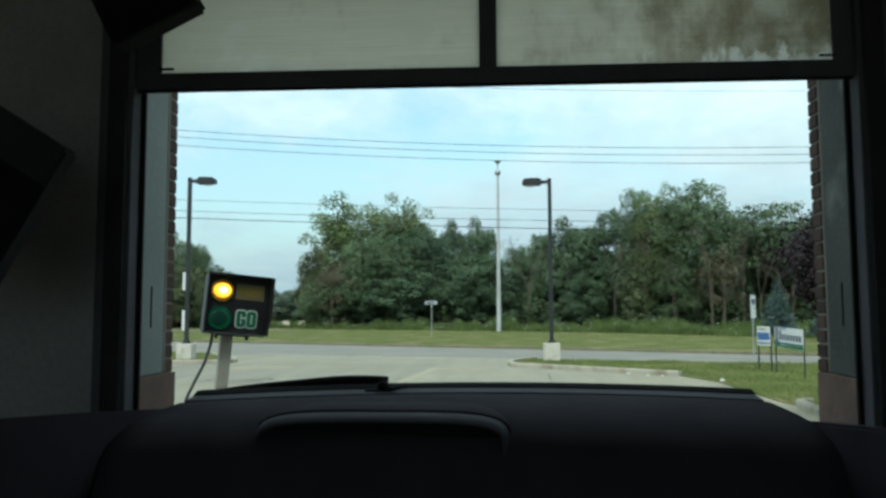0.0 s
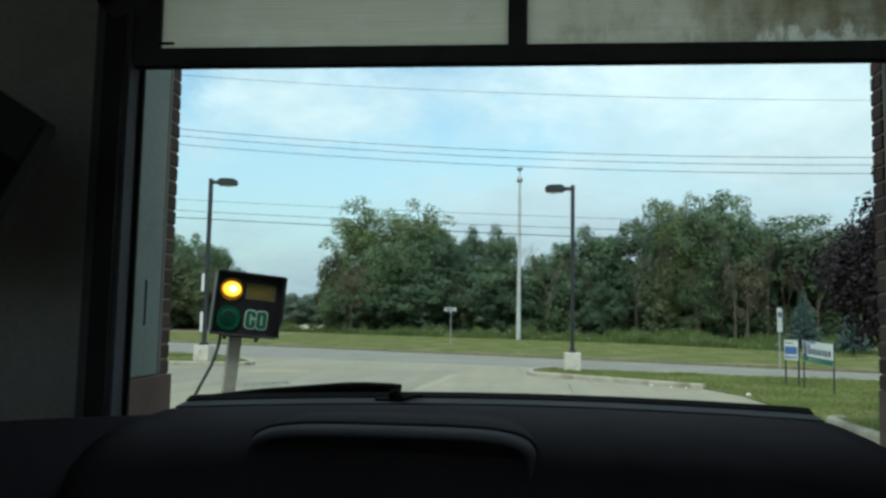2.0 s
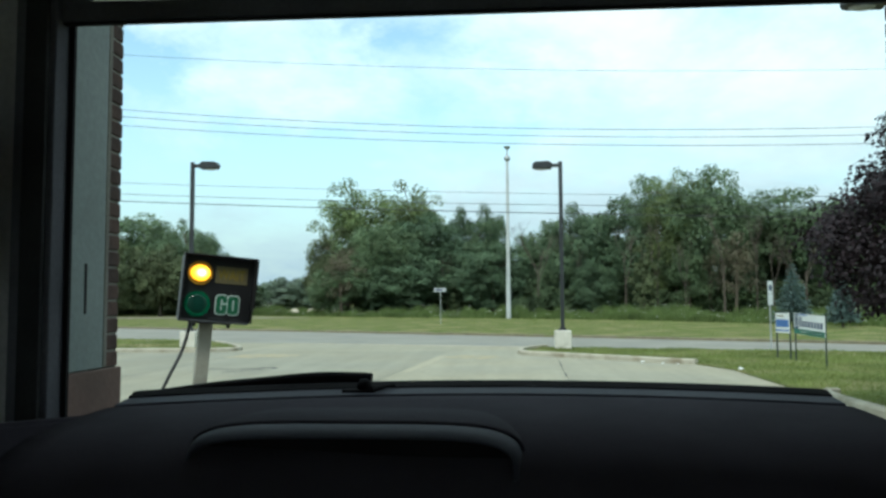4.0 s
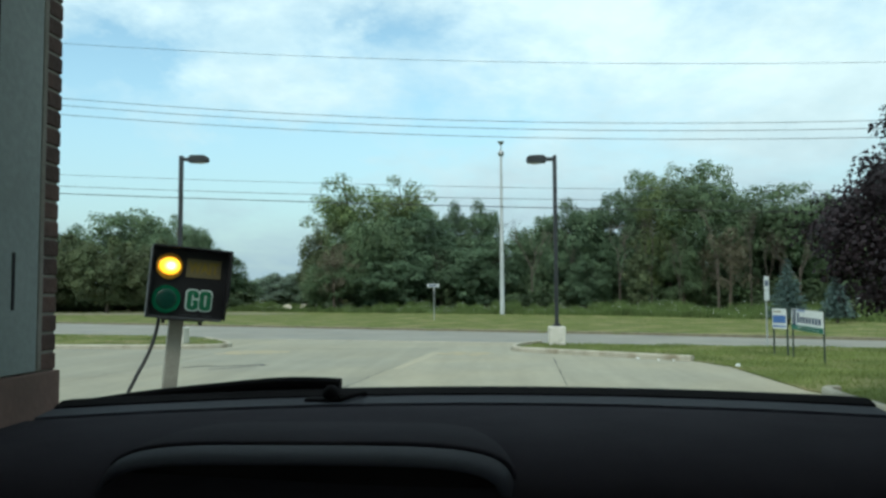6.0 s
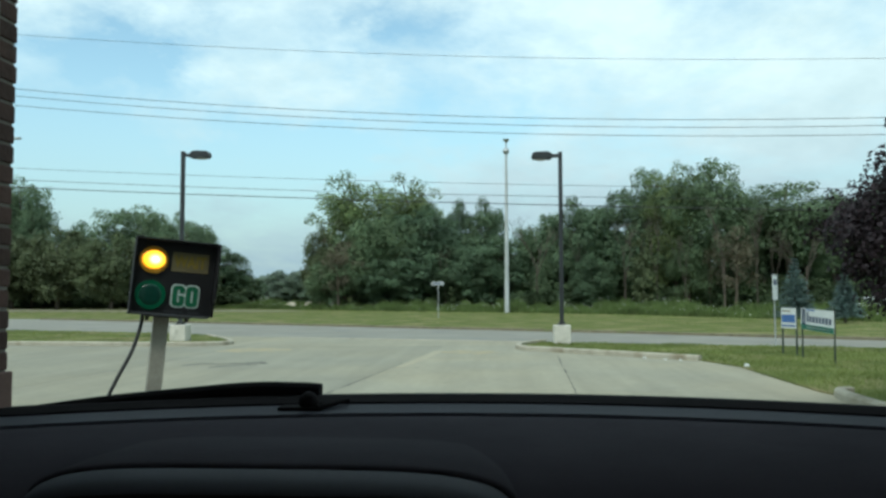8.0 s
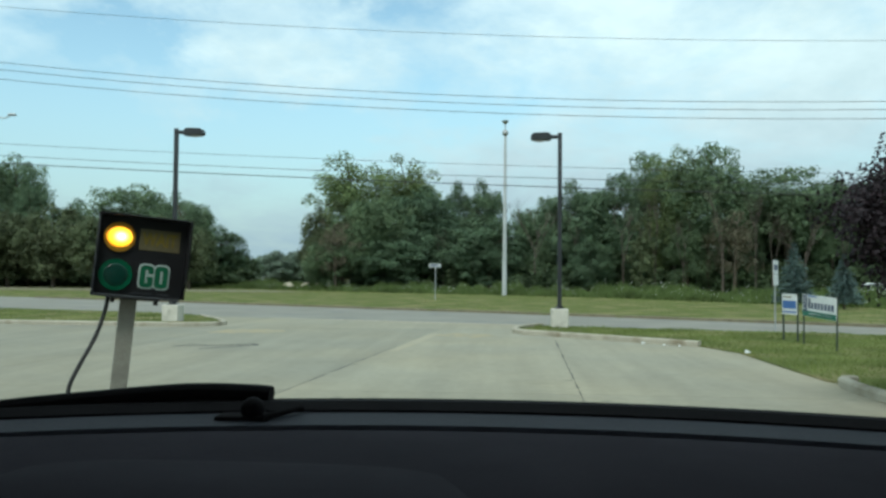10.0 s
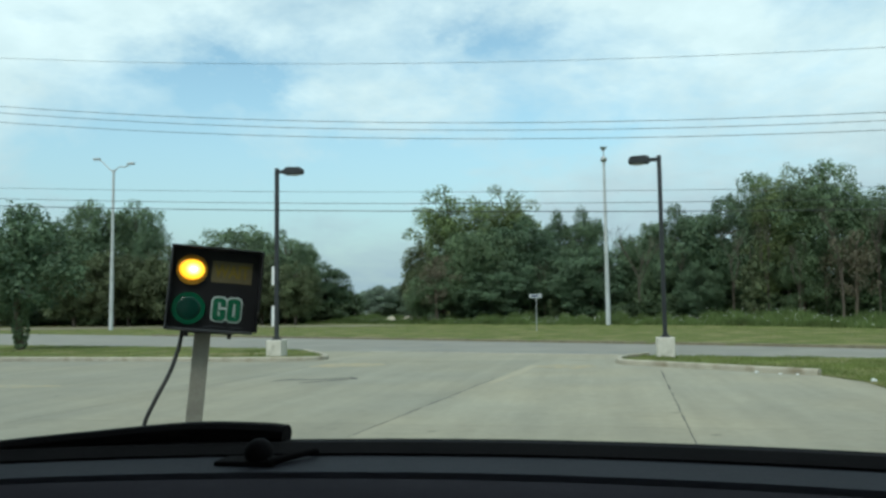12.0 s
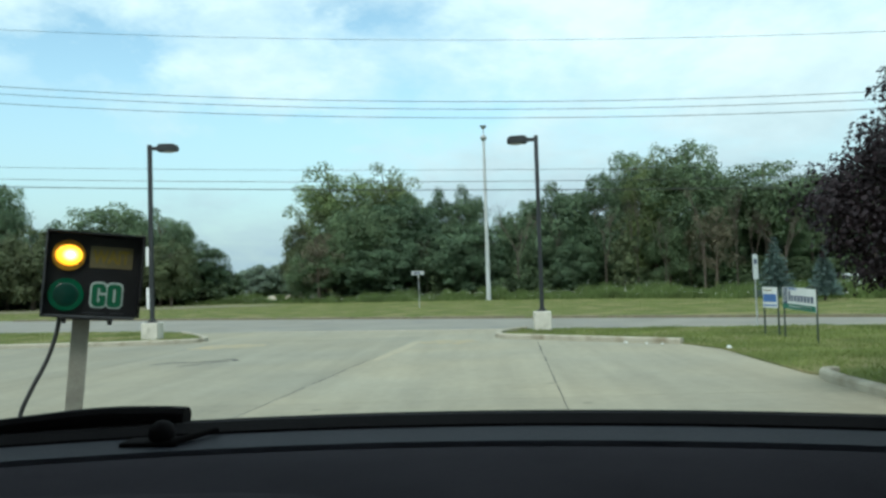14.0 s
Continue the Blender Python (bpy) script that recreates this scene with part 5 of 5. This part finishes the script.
MIDDLE_WOOD = [
    ('y', -17.1, 96, 16.5, 10.8), ('y', -11.0, 98, 16.3, 10.2), ('o', -18.4, 92, 10.2, 8.0), ('w', -13.0, 89, 10.9, 10.6),
    ('d', -8.3, 90, 11.6, 10.0), ('d', -4.2, 96, 12.9, 5.3), ('d', -1.0, 94, 12.8, 5.6), ('o', -19.5, 90, 6.9, 5.0),
    ('d', -2.5, 88, 7.8, 9.1), ('w', -16.4, 87, 5.8, 9.0), ('d', -10.1, 86, 6.1, 10.2), ('d', -6.0, 89, 6.9, 8.5),
]
RIGHT_WOOD = [
    ('d', 3.5, 100, 9.8, 6.3), ('w', 6.8, 102, 11.5, 8.1), ('d', 9.0, 96, 12.9, 7.6), ('d', 13.0, 93, 13.1, 8.8),
    ('t', 17.6, 96, 17.0, 5.6), ('y', 20.0, 91, 16.4, 7.8), ('t', 22.9, 88, 16.5, 8.6), ('r', 27.6, 94, 14.2, 6.6),
    ('t', 32.6, 92, 14.6, 11.7), ('r', 39.7, 98, 14.4, 9.3), ('r', 43.7, 96, 14.4, 11.4), ('d', 47.2, 94, 14.7, 11.2),
    ('r', 51.7, 92, 15.1, 11.7), ('i', 15.3, 85, 9.2, 3.0), ('b', 24.4, 84, 9.4, 6.0), ('b', -19.6, 99, 9.4, 6.0), ('d', 32.8, 98, 10.2, 10.1), ('d', 39.5, 100, 10.0, 11.1),
]
# the middle group stands further back, behind the weeds
MIDDLE_WOOD = [(k, 0.16 + (x - 0.16) * 1.18, 0.3 + (y - 0.3) * 1.18, 1.62 + (h - 1.62) * 1.18, w * 1.18) for k, x, y, h, w in MIDDLE_WOOD]
# young growth between the trunks
RIGHT_WOOD += [("ddr"[k % 3], 10.5 + 5.2 * k, 89.5 - 0.25 * k + 1.5 * (k % 2), 6.2 + 1.3 * ((k * 7) % 4), 5.2 + 0.9 * (k % 3)) for k in (0, 2, 5, 7)]
# growth behind and below the tall trees, mostly scrub coloured dark for shade
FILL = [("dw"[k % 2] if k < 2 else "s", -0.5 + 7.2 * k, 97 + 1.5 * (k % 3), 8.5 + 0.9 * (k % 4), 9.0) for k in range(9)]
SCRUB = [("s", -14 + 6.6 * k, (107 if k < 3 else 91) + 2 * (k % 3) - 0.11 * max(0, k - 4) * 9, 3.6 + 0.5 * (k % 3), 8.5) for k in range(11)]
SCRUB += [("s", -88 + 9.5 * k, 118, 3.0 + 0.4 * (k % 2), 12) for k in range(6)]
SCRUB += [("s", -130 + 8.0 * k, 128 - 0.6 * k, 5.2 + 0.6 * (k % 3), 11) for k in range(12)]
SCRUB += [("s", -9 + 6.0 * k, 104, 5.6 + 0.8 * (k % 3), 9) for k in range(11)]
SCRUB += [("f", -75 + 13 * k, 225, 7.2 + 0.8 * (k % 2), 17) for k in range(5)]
LEFT_WOOD = [(k, x, y, h * ((1.03, 1.19)[i % 2] if k in "rd" and y < 130 else 1.0), w) for i, (k, x, y, h, w) in enumerate(LEFT_WOOD)]
WOOD = LEFT_WOOD + MIDDLE_WOOD + RIGHT_WOOD + FILL + SCRUB
KINDS = {"r": P_round, "w": P_wide, "d": P_dark, "t": P_tall, "o": P_olive, "s": P_scrub, "f": P_far, "y": P_sunny, "i": P_ivy, "b": P_brown}
used = set()
for i, (k, x, y, h, w) in enumerate(WOOD):
    proto = KINDS[k]
    if k not in used:
        used.add(k)
        ph, pw = proto["size"]
        proto.matrix_world = pose(x, y, -0.03, 0, 0, 40 * i) @ Matrix.Diagonal((w / pw, w / pw, h / ph, 1))
        continue
    ph, pw = proto["size"]
    c = copy_thing(proto, Matrix.Identity(4))
    c.matrix_basis = pose(x, y, -0.03, 0, 0, 57 * i) @ Matrix.Diagonal((w / pw, w / pw, h / ph, 1))

maple = tree("purple_maple", "dark purple-leaved maple on the lawn beside the drive", 4.75, 5.1, M_leaf_purple, 31, 0.29, 110, 110000, 0.050, 0.33, 0.085, 0.16, sides=4)
maple.location = (7.22, 10.6, 0.02)
street_tree = tree("street_tree", "small dark street tree with sprouts round its trunk", 6.6, 5.2, M_leaf_dark, 32, 0.30, 30, 12000, 0.13, 0.45, 0.13, 0.2)
street_tree.location = (-25.4, 33.0, 0.10)
rs = np.random.default_rng(5)
pz = rs.uniform(0.1, 2.1, 420)
pr = 0.12 + 0.22 * (1 - np.abs(pz - 0.9) / 1.2)
pa_ = rs.uniform(0, 6.28, 420)
leaf_mesh("trunk_sprouts", np.stack([np.cos(pa_) * pr, np.sin(pa_) * pr, pz], 1), rs.normal(size=(420, 3)), rs.uniform(0.1, 0.2, 420), M_leaf, street_tree, seed=6)

s1 = spruce("small blue spruce standing in tall weeds", 3.9, 2.3, 41)
s1.location = (17.65, 48.9, -0.03)
s2 = spruce("small blue spruce standing in tall weeds", 3.35, 2.0, 42)
s2.location = (21.15, 50.5, -0.03)

dead = bare_tree("dead_tree", "bare grey dead tree between the green crowns", 12.5, 5, M_bare)
dead.location = (4.6, 92, -0.03)
dead = bare_tree("dead_tree", "bare grey dead tree between the green crowns", 13.5, 8, M_bare)
dead.location = (23.0, 83.0, -0.03)
dead = bare_tree("dead_tree", "bare grey dead tree between the green crowns", 11.5, 9, M_bare)
dead.location = (31.5, 84.0, -0.03)

slender = bare_tree("slender_tree", "slender brown half-dead tree at the edge of the wood", 10.5, 21, M_bare)
slender.location = (13.8, 87.5, -0.03)
for k, (x, y, h) in enumerate(((9.0, 90.5, 0.9), (17.0, 86.5, 1.08), (19.6, 85.0, 0.85), (26.4, 83.5, 1.1), (28.4, 84.5, 0.9), (34.0, 81.0, 1.0), (38.5, 80.0, 1.1), (-6.4, 101.0, 0.8), (-11.2, 100.5, 0.7))):
    copy_thing(slender, pose(x, y, -0.03, 0, 0, 67 * k + 20) @ Matrix.Diagonal((h * 0.8, h * 0.8, h, 1)))

# ---- weeds, grass ----
def along(points, n, rng):
    """Random places along a line of points."""
    p = np.array(points, float)
    seg = np.diff(p, axis=0)
    ln = np.linalg.norm(seg, axis=1)
    k = rng.choice(len(seg), size=n, p=ln / ln.sum())
    return p[k] + seg[k] * rng.random(n)[:, None]


rng = np.random.default_rng(77)
WEED_LINE = [(-48, 118), (-33, 108), (-12, 90), (0, 83), (12, 72.5), (22.6, 54), (34, 40)]
N = 60000
base = along(WEED_LINE, N, rng)
dep = rng.random(N) ** 1.2 * 9.0
foot_w = np.stack([base[:, 0] + dep * 0.45, base[:, 1] + dep * 0.9, np.full(N, -0.04)], 1)
hump = 0.75 + 0.35 * np.sin(foot_w[:, 0] * 0.9) * np.sin(foot_w[:, 0] * 0.37 + 1) + 0.2 * np.sin(foot_w[:, 0] * 3.1)
hw = (0.45 + 0.65 * np.minimum(dep / 4, 1)) * hump * rng.uniform(0.55, 1.25, N) + 0.15
weeds = blade_mesh("tall_weeds", foot_w, hw, rng.uniform(0.05, 0.16, N), 0.16, M_weed, seed=2)
tagged(weeds, "band of tall green weeds before the wood", "weeds", kind="stuff")
pickf = rng.choice(N, 1000)
fl = foot_w[pickf] + np.stack([np.zeros(1000), np.zeros(1000), hw[pickf] * rng.uniform(0.85, 1.12, 1000)], 1)
flowers = leaf_mesh("wild_flowers", fl, np.tile([0, -0.5, 1.0], (1000, 1)), rng.uniform(0.06, 0.13, 1000), M_flower, None, 1.0, seed=3)
tagged(flowers, "white flower heads among the tall weeds", "wild flowers", kind="stuff")


def inside(pts, poly):
    x, y = pts[:, 0], pts[:, 1]
    ok = np.zeros(len(pts), bool)
    for (xa, ya), (xb, yb) in zip(poly, poly[1:] + poly[:1]):
        hit = ((ya > y) != (yb > y)) & (x < (xb - xa) * (y - ya) / (yb - ya + 1e-12) + xa)
        ok ^= hit
    return ok


def turf(name, poly, x0, x1, y0, y1, n, z, lo, hi, label, seed):
    rng = np.random.default_rng(seed)
    p = np.stack([rng.uniform(x0, x1, n), rng.uniform(y0, y1, n)], 1)
    p = p[inside(p, poly)]
    m = len(p)
    f = np.concatenate([p, np.full((m, 1), z - 0.005)], 1)
    patch = 0.75 + 0.5 * (np.sin(p[:, 0] * 2.3) * np.sin(p[:, 1] * 1.7 + p[:, 0]) > 0.1)
    ob = blade_mesh(name, f, rng.uniform(lo, hi, m) * patch, rng.uniform(0.012, 0.03, m), 0.35, M_blade, seed=seed)
    return tagged(ob, label, "grass", kind="stuff")


turf("lawn_grass", RIGHT_LAWN, 0.7, 16, 11, 28.5, 90000, 0.03, 0.02, 0.085, "short uneven grass blades of the lawn", 21)
turf("lawn_grass", LEFT_LAWN, -28, -8.8, 26, 39, 30000, 0.10, 0.02, 0.07, "short uneven grass blades of the strip", 22)
verge = [(-60, 70), (-32.6, 56.6), (-14, 46.9), (5.9, 36.1), (14.5, 30.7), (25, 25.3), (34, 38), (22.6, 52), (12, 71), (0, 82), (-33, 107), (-60, 120)]
turf("verge_grass", verge, -60, 34, 26, 118, 60000, -0.03, 0.05, 0.16, "rough mown grass of the far verge", 23)

# ---- far things ----
t = thing("far_building", pose(-56.2, 182, -0.03), "low white building far off behind the field", "building")
part("wall", boxed(-2.7, 2.7, -4, 4, -0.1, 1.60), M_cladding, t)
part("roof", slab([(-2.9, -4.3), (2.9, -4.3), (2.9, 4.3), (-2.9, 4.3)], 1.605, 1.80), M_rooft, t)
for x in (-1.3, 1.3):
    part("door_panel", boxed(x - 0.8, x + 0.8, -4.06, -4.005, 0, 1.3), M_rooft, t)


def boulder(x, y, w, h, seed):
    rng = random.Random(seed)
    bm = bmesh.new()
    bmesh.ops.create_icosphere(bm, subdivisions=3, radius=1.0)
    for v in bm.verts:
        v.co *= 1 + 0.10 * math.sin(3 * v.co.x + seed) * math.cos(4 * v.co.y + 2 * seed) + rng.uniform(-0.03, 0.03)
        v.co = Vector((v.co.x * w / 2, v.co.y * w * 0.4, max(v.co.z, -0.2) * h * 0.9))
    ob = tagged(part("boulder", bm, M_stone), "pale tan boulder lying in the tall weeds", "boulder", group="boulders")
    ob.location = (x, y, 0.1)
    return ob


for k, (x, y, w, h) in enumerate(((-24.6, 105, 1.7, 0.95), (-23.0, 104, 1.6, 0.85), (-20.6, 102, 2.3, 1.1), (-27.4, 106, 1.6, 0.9))):
    boulder(x, y, w, h, k + 1)


def parked_car(m, label):
    t = thing("parked_car", m, label, "car")
    prof = [(-2.3, 0.35), (-2.3, 0.75), (-2.15, 0.95), (-1.2, 1.02), (1.75, 1.05), (2.25, 0.98), (2.32, 0.6), (2.28, 0.35)]
    bm = bmesh.new()
    a = [bm.verts.new((x, -0.88, z)) for x, z in prof]
    b = [bm.verts.new((x, 0.88, z)) for x, z in prof]
    bm.faces.new(a)
    bm.faces.new(b[::-1])
    for i in range(len(prof)):
        j = (i + 1) % len(prof)
        bm.faces.new((a[i], b[i], b[j], a[j]))
    bmesh.ops.recalc_face_normals(bm, faces=bm.faces)
    bmesh.ops.bevel(bm, geom=bm.edges[:], offset=0.06, segments=2, affect="EDGES")
    part("body", bm, M_carwhite, t)
    for nm, mat_, grow, cut in (("cabin_glass", M_carglass, 0.0, 1.46), ("roof", M_carwhite, 0.01, 0)):
        bm = bmesh.new()
        lo_, hi_ = ((-1.25, 1.72), (-0.55, 1.45)) if nm == "cabin_glass" else ((-0.60, 1.48), (-0.42, 1.32))
        zl, zh = (1.03, 1.47) if nm == "cabin_glass" else (1.472, 1.54)
        yl, yh = (0.80, 0.66) if nm == "cabin_glass" else (0.68, 0.58)
        lo = [bm.verts.new(p) for p in ((lo_[0], -yl, zl), (lo_[1], -yl, zl), (lo_[1], yl, zl), (lo_[0], yl, zl))]
        hi = [bm.verts.new(p) for p in ((hi_[0], -yh, zh), (hi_[1], -yh, zh), (hi_[1], yh, zh), (hi_[0], yh, zh))]
        bm.faces.new(lo[::-1])
        bm.faces.new(hi)
        for i in range(4):
            bm.faces.new((lo[i], lo[(i + 1) % 4], hi[(i + 1) % 4], hi[i]))
        part(nm, bm, mat_, t)
    for x in (-0.1, 0.75):
        part("pillar", boxed(x - 0.04, x + 0.04, -0.79, -0.70, 1.03, 1.47), M_carwhite, t)
    for x in (-1.45, 1.45):
        for y in (-0.86, 0.86):
            w = part("wheel", rod(bmesh.new(), (x, y - 0.1, 0.33), (x, y + 0.1, 0.33), 0.33, n=20), M_tyre, t)
            part("rim", rod(bmesh.new(), (x, y + (-0.12 if y < 0 else 0.101), 0.33), (x, y + (-0.101 if y < 0 else 0.12), 0.33), 0.21, n=14), M_rim, w)
    return t


parked_car(pose(30.4, 67.5, -0.03, 0, 0, -14), "white car parked beyond the weeds under the maple")

# ---- the car that carries the view: cowl, dash, wipers, bonnet ----
car = thing("car_front", pose(0.15, 0, 0), "dark car with black dashboard, cowl and wipers, rolling out", "car")
HW, MORE = 0.92, 0.17


def lofted(profile, bow, half, steps=28, drop=0.0, more=0.0):
    """An open cross-section (y, z) swept across the car, bowed back at the ends; more widens the left end to fill the
    view.
    """
    bm = bmesh.new()
    cols = []
    for i in range(steps + 1):
        x = -half - more + (2 * half + more) * i / steps
        u = (x / half) ** 2
        cols.append([bm.verts.new((x, y - bow * u, z - drop * u)) for y, z in profile])
    k = len(profile)
    for a, b in zip(cols, cols[1:]):
        for i in range(k):
            bm.faces.new((a[i], b[i], b[(i + 1) % k], a[(i + 1) % k]))
    bm.faces.new(cols[0])
    bm.faces.new(cols[-1][::-1])
    bmesh.ops.recalc_face_normals(bm, faces=bm.faces)
    return bm


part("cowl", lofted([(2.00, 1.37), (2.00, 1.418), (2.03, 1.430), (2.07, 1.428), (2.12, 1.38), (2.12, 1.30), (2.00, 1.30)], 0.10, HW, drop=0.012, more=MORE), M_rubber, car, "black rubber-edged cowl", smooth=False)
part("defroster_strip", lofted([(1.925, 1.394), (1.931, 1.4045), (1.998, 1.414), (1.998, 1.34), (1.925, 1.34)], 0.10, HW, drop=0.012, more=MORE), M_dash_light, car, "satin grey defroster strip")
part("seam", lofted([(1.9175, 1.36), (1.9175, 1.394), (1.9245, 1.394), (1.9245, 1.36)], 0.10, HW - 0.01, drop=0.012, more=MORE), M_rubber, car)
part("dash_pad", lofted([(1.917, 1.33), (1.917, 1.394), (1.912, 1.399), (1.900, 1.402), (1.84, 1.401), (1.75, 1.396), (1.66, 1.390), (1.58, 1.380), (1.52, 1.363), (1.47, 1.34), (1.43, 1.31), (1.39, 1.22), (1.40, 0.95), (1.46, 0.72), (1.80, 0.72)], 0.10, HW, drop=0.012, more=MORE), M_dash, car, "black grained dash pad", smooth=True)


knob = bmesh.new()
bmesh.ops.create_uvsphere(knob, u_segments=20, v_segments=12, radius=0.022, matrix=Matrix.Translation((-0.415, 1.955, 1.424)))
part("light_sensor", knob, M_rubber, car, "round black sensor knob", smooth=True)
part("sensor_base", boxed(-0.48, -0.38, 1.932, 1.985, 1.39, 1.413, 0.004), M_rubber, car)
bm = bmesh.new()
rod(bm, (-0.39, 1.935, 1.412), (-0.33, 1.985, 1.422), 0.007, 0.005, 8)
part("sensor_clip", bm, M_rubber, car)
wp = curve_points([(-1.06, 1.925, 1.392), (-0.90, 1.965, 1.412), (-0.75, 2.0, 1.425), (-0.58, 2.03, 1.438), (-0.46, 2.04, 1.437), (-0.41, 2.04, 1.434)], 8)
wiper = part("wiper", tube(bmesh.new(), wp, 0.019, 10), M_rubber, car, "black wiper blade at rest")
part("wiper_arm", rod(bmesh.new(), (-0.80, 2.03, 1.415), (-0.44, 2.065, 1.434), 0.010, 0.008, 8), M_rubber, wiper)
# dash stretched deeper and wider, and lowered, to fit the camera's view
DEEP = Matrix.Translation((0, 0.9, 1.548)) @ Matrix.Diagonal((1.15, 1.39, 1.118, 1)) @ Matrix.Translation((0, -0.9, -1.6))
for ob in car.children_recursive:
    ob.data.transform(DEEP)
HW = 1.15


def arch(cx, half, z0, rise, y, n=36):
    """Points of a broad squared arch over the dials, from end to end."""
    return [Vector((cx + half * math.copysign(abs(math.cos(a)) ** 0.45, math.cos(a)), y, z0 + rise * math.sin(a) ** 0.42)) for a in np.linspace(math.pi - 0.001, 0.001, n)]


def strips(rows):
    """A skin over rows of points, row to row."""
    bm = bmesh.new()
    made = [[bm.verts.new(p) for p in row] for row in rows]
    for a, b in zip(made, made[1:]):
        for i in range(len(a) - 1):
            bm.faces.new((a[i], a[i + 1], b[i + 1], b[i]))
    bmesh.ops.recalc_face_normals(bm, faces=bm.faces)
    return bm


HX, HZ = -0.39, 1.19
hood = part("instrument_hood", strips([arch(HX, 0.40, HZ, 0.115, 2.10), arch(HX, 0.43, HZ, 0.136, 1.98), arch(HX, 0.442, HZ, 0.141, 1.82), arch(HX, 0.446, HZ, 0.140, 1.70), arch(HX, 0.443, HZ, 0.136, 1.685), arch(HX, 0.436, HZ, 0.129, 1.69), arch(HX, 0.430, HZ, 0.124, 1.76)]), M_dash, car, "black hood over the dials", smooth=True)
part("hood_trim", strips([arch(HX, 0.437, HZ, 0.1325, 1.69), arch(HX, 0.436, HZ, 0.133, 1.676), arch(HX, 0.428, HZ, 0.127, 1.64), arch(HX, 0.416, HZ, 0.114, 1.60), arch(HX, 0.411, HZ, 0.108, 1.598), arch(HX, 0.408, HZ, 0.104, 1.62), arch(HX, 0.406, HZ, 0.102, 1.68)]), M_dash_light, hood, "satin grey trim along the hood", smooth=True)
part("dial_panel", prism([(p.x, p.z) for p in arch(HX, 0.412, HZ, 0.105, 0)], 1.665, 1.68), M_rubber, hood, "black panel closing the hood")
# bonnet, wings, bumper, floor and wheels below the line of sight
dash_parts = set(car.children_recursive)
part("bonnet", lofted([(2.60, 1.10), (2.60, 1.14), (2.95, 1.13), (3.40, 1.07), (3.67, 0.98), (3.69, 0.93), (2.95, 1.05)], 0.10, HW - 0.06, drop=0.03), M_carpaint, car, "dark blue painted bonnet", smooth=True)
part("bumper", lofted([(3.63, 0.35), (3.75, 0.42), (3.78, 0.62), (3.71, 0.88), (3.55, 0.90), (3.53, 0.35)], 0.16, HW, drop=0.0), M_carpaint, car, smooth=True)
for s in (-1, 1):
    part("wing", boxed(s * HW - 0.035, s * HW + 0.035, 2.42, 3.50, 0.72, 1.11, 0.03), M_carpaint, car)
    wb = part("wheel", rod(bmesh.new(), (s * 0.80, 3.0, 0.345), (s * 1.0, 3.0, 0.345), 0.35, n=28), M_tyre, car)
    part("rim", rod(bmesh.new(), (s * 0.985, 3.0, 0.345), (s * 1.012, 3.0, 0.345), 0.22, n=20), M_rim, wb)
part("floor_pan", boxed(-HW - 0.05, HW + 0.05, -2.2, 3.50, 0.28, 0.34, 0.01), M_rubber, car)
for sx in (-1, 1):
    # inner door panel, added; its falling sill is shaped to fill the camera's view
    fall = 0.0 if sx < 0 else 0.03
    sill = [(-2.2, 0.345), (2.30, 0.345), (2.30, 1.255 - fall), (2.20, 1.275 - fall), (1.40, 1.352 - fall), (0.55, 1.425 - fall), (-2.2, 1.425 - fall)]
    bm = bmesh.new()
    inner, outer = ([bm.verts.new((sx * (HW + dx), y, z)) for y, z in sill] for dx in (0.01, 0.07))
    bm.faces.new(inner)
    bm.faces.new(outer)
    for i in range(len(sill)):
        k = (i + 1) % len(sill)
        bm.faces.new((inner[i], inner[k], outer[k], outer[i]))
    bmesh.ops.recalc_face_normals(bm, faces=bm.faces)
    bmesh.ops.bevel(bm, geom=bm.edges[:], offset=0.012, segments=2, affect="EDGES")
    part("door_panel", bm, M_dash, car, "black inner door panel")
part("firewall", boxed(-HW + 0.02, HW - 0.02, 2.19, 2.24, 0.341, 1.26, 0.01), M_rubber, car)
# body shifted left under the dash, which is widened there to fit the camera's view
for ob in car.children_recursive:
    if ob not in dash_parts:
        ob.data.transform(Matrix.Translation((-0.10, 0, 0)))

# ---- bricks at the door jambs ----
brick_mesh = bpy.data.meshes.new("brick")
bm = boxed(-0.096, 0.096, -0.050, 0.050, -0.0285, 0.0285, 0.005)
bm.to_mesh(brick_mesh)
bm.free()
brick_mesh.materials.append(M_brick)
header_mesh = bpy.data.meshes.new("brick_header")
bm = boxed(-0.046, 0.046, -0.050, 0.050, -0.0285, 0.0285, 0.005)
bm.to_mesh(header_mesh)
bm.free()
header_mesh.materials.append(M_brick)
rb = random.Random(4)
for side in (-1, 1):
    edge = X0 if side < 0 else X1
    for c in range(30):
        z = 1.38 + 0.0338 + c * 0.0677
        along_x = 0.0
        first = header_mesh if c % 2 else brick_mesh
        for k in range(4):
            me = first if k == 0 else brick_mesh
            w = 0.092 if me is header_mesh else 0.192
            ob = new("brick", me)
            ob.parent = front
            ob.location = (edge + side * (along_x + w / 2 + (0.006 if side < 0 else -0.004) + rb.uniform(-0.0015, 0.0015)), 2.780 + rb.uniform(-0.002, 0.003), z)
            along_x += w + 0.010
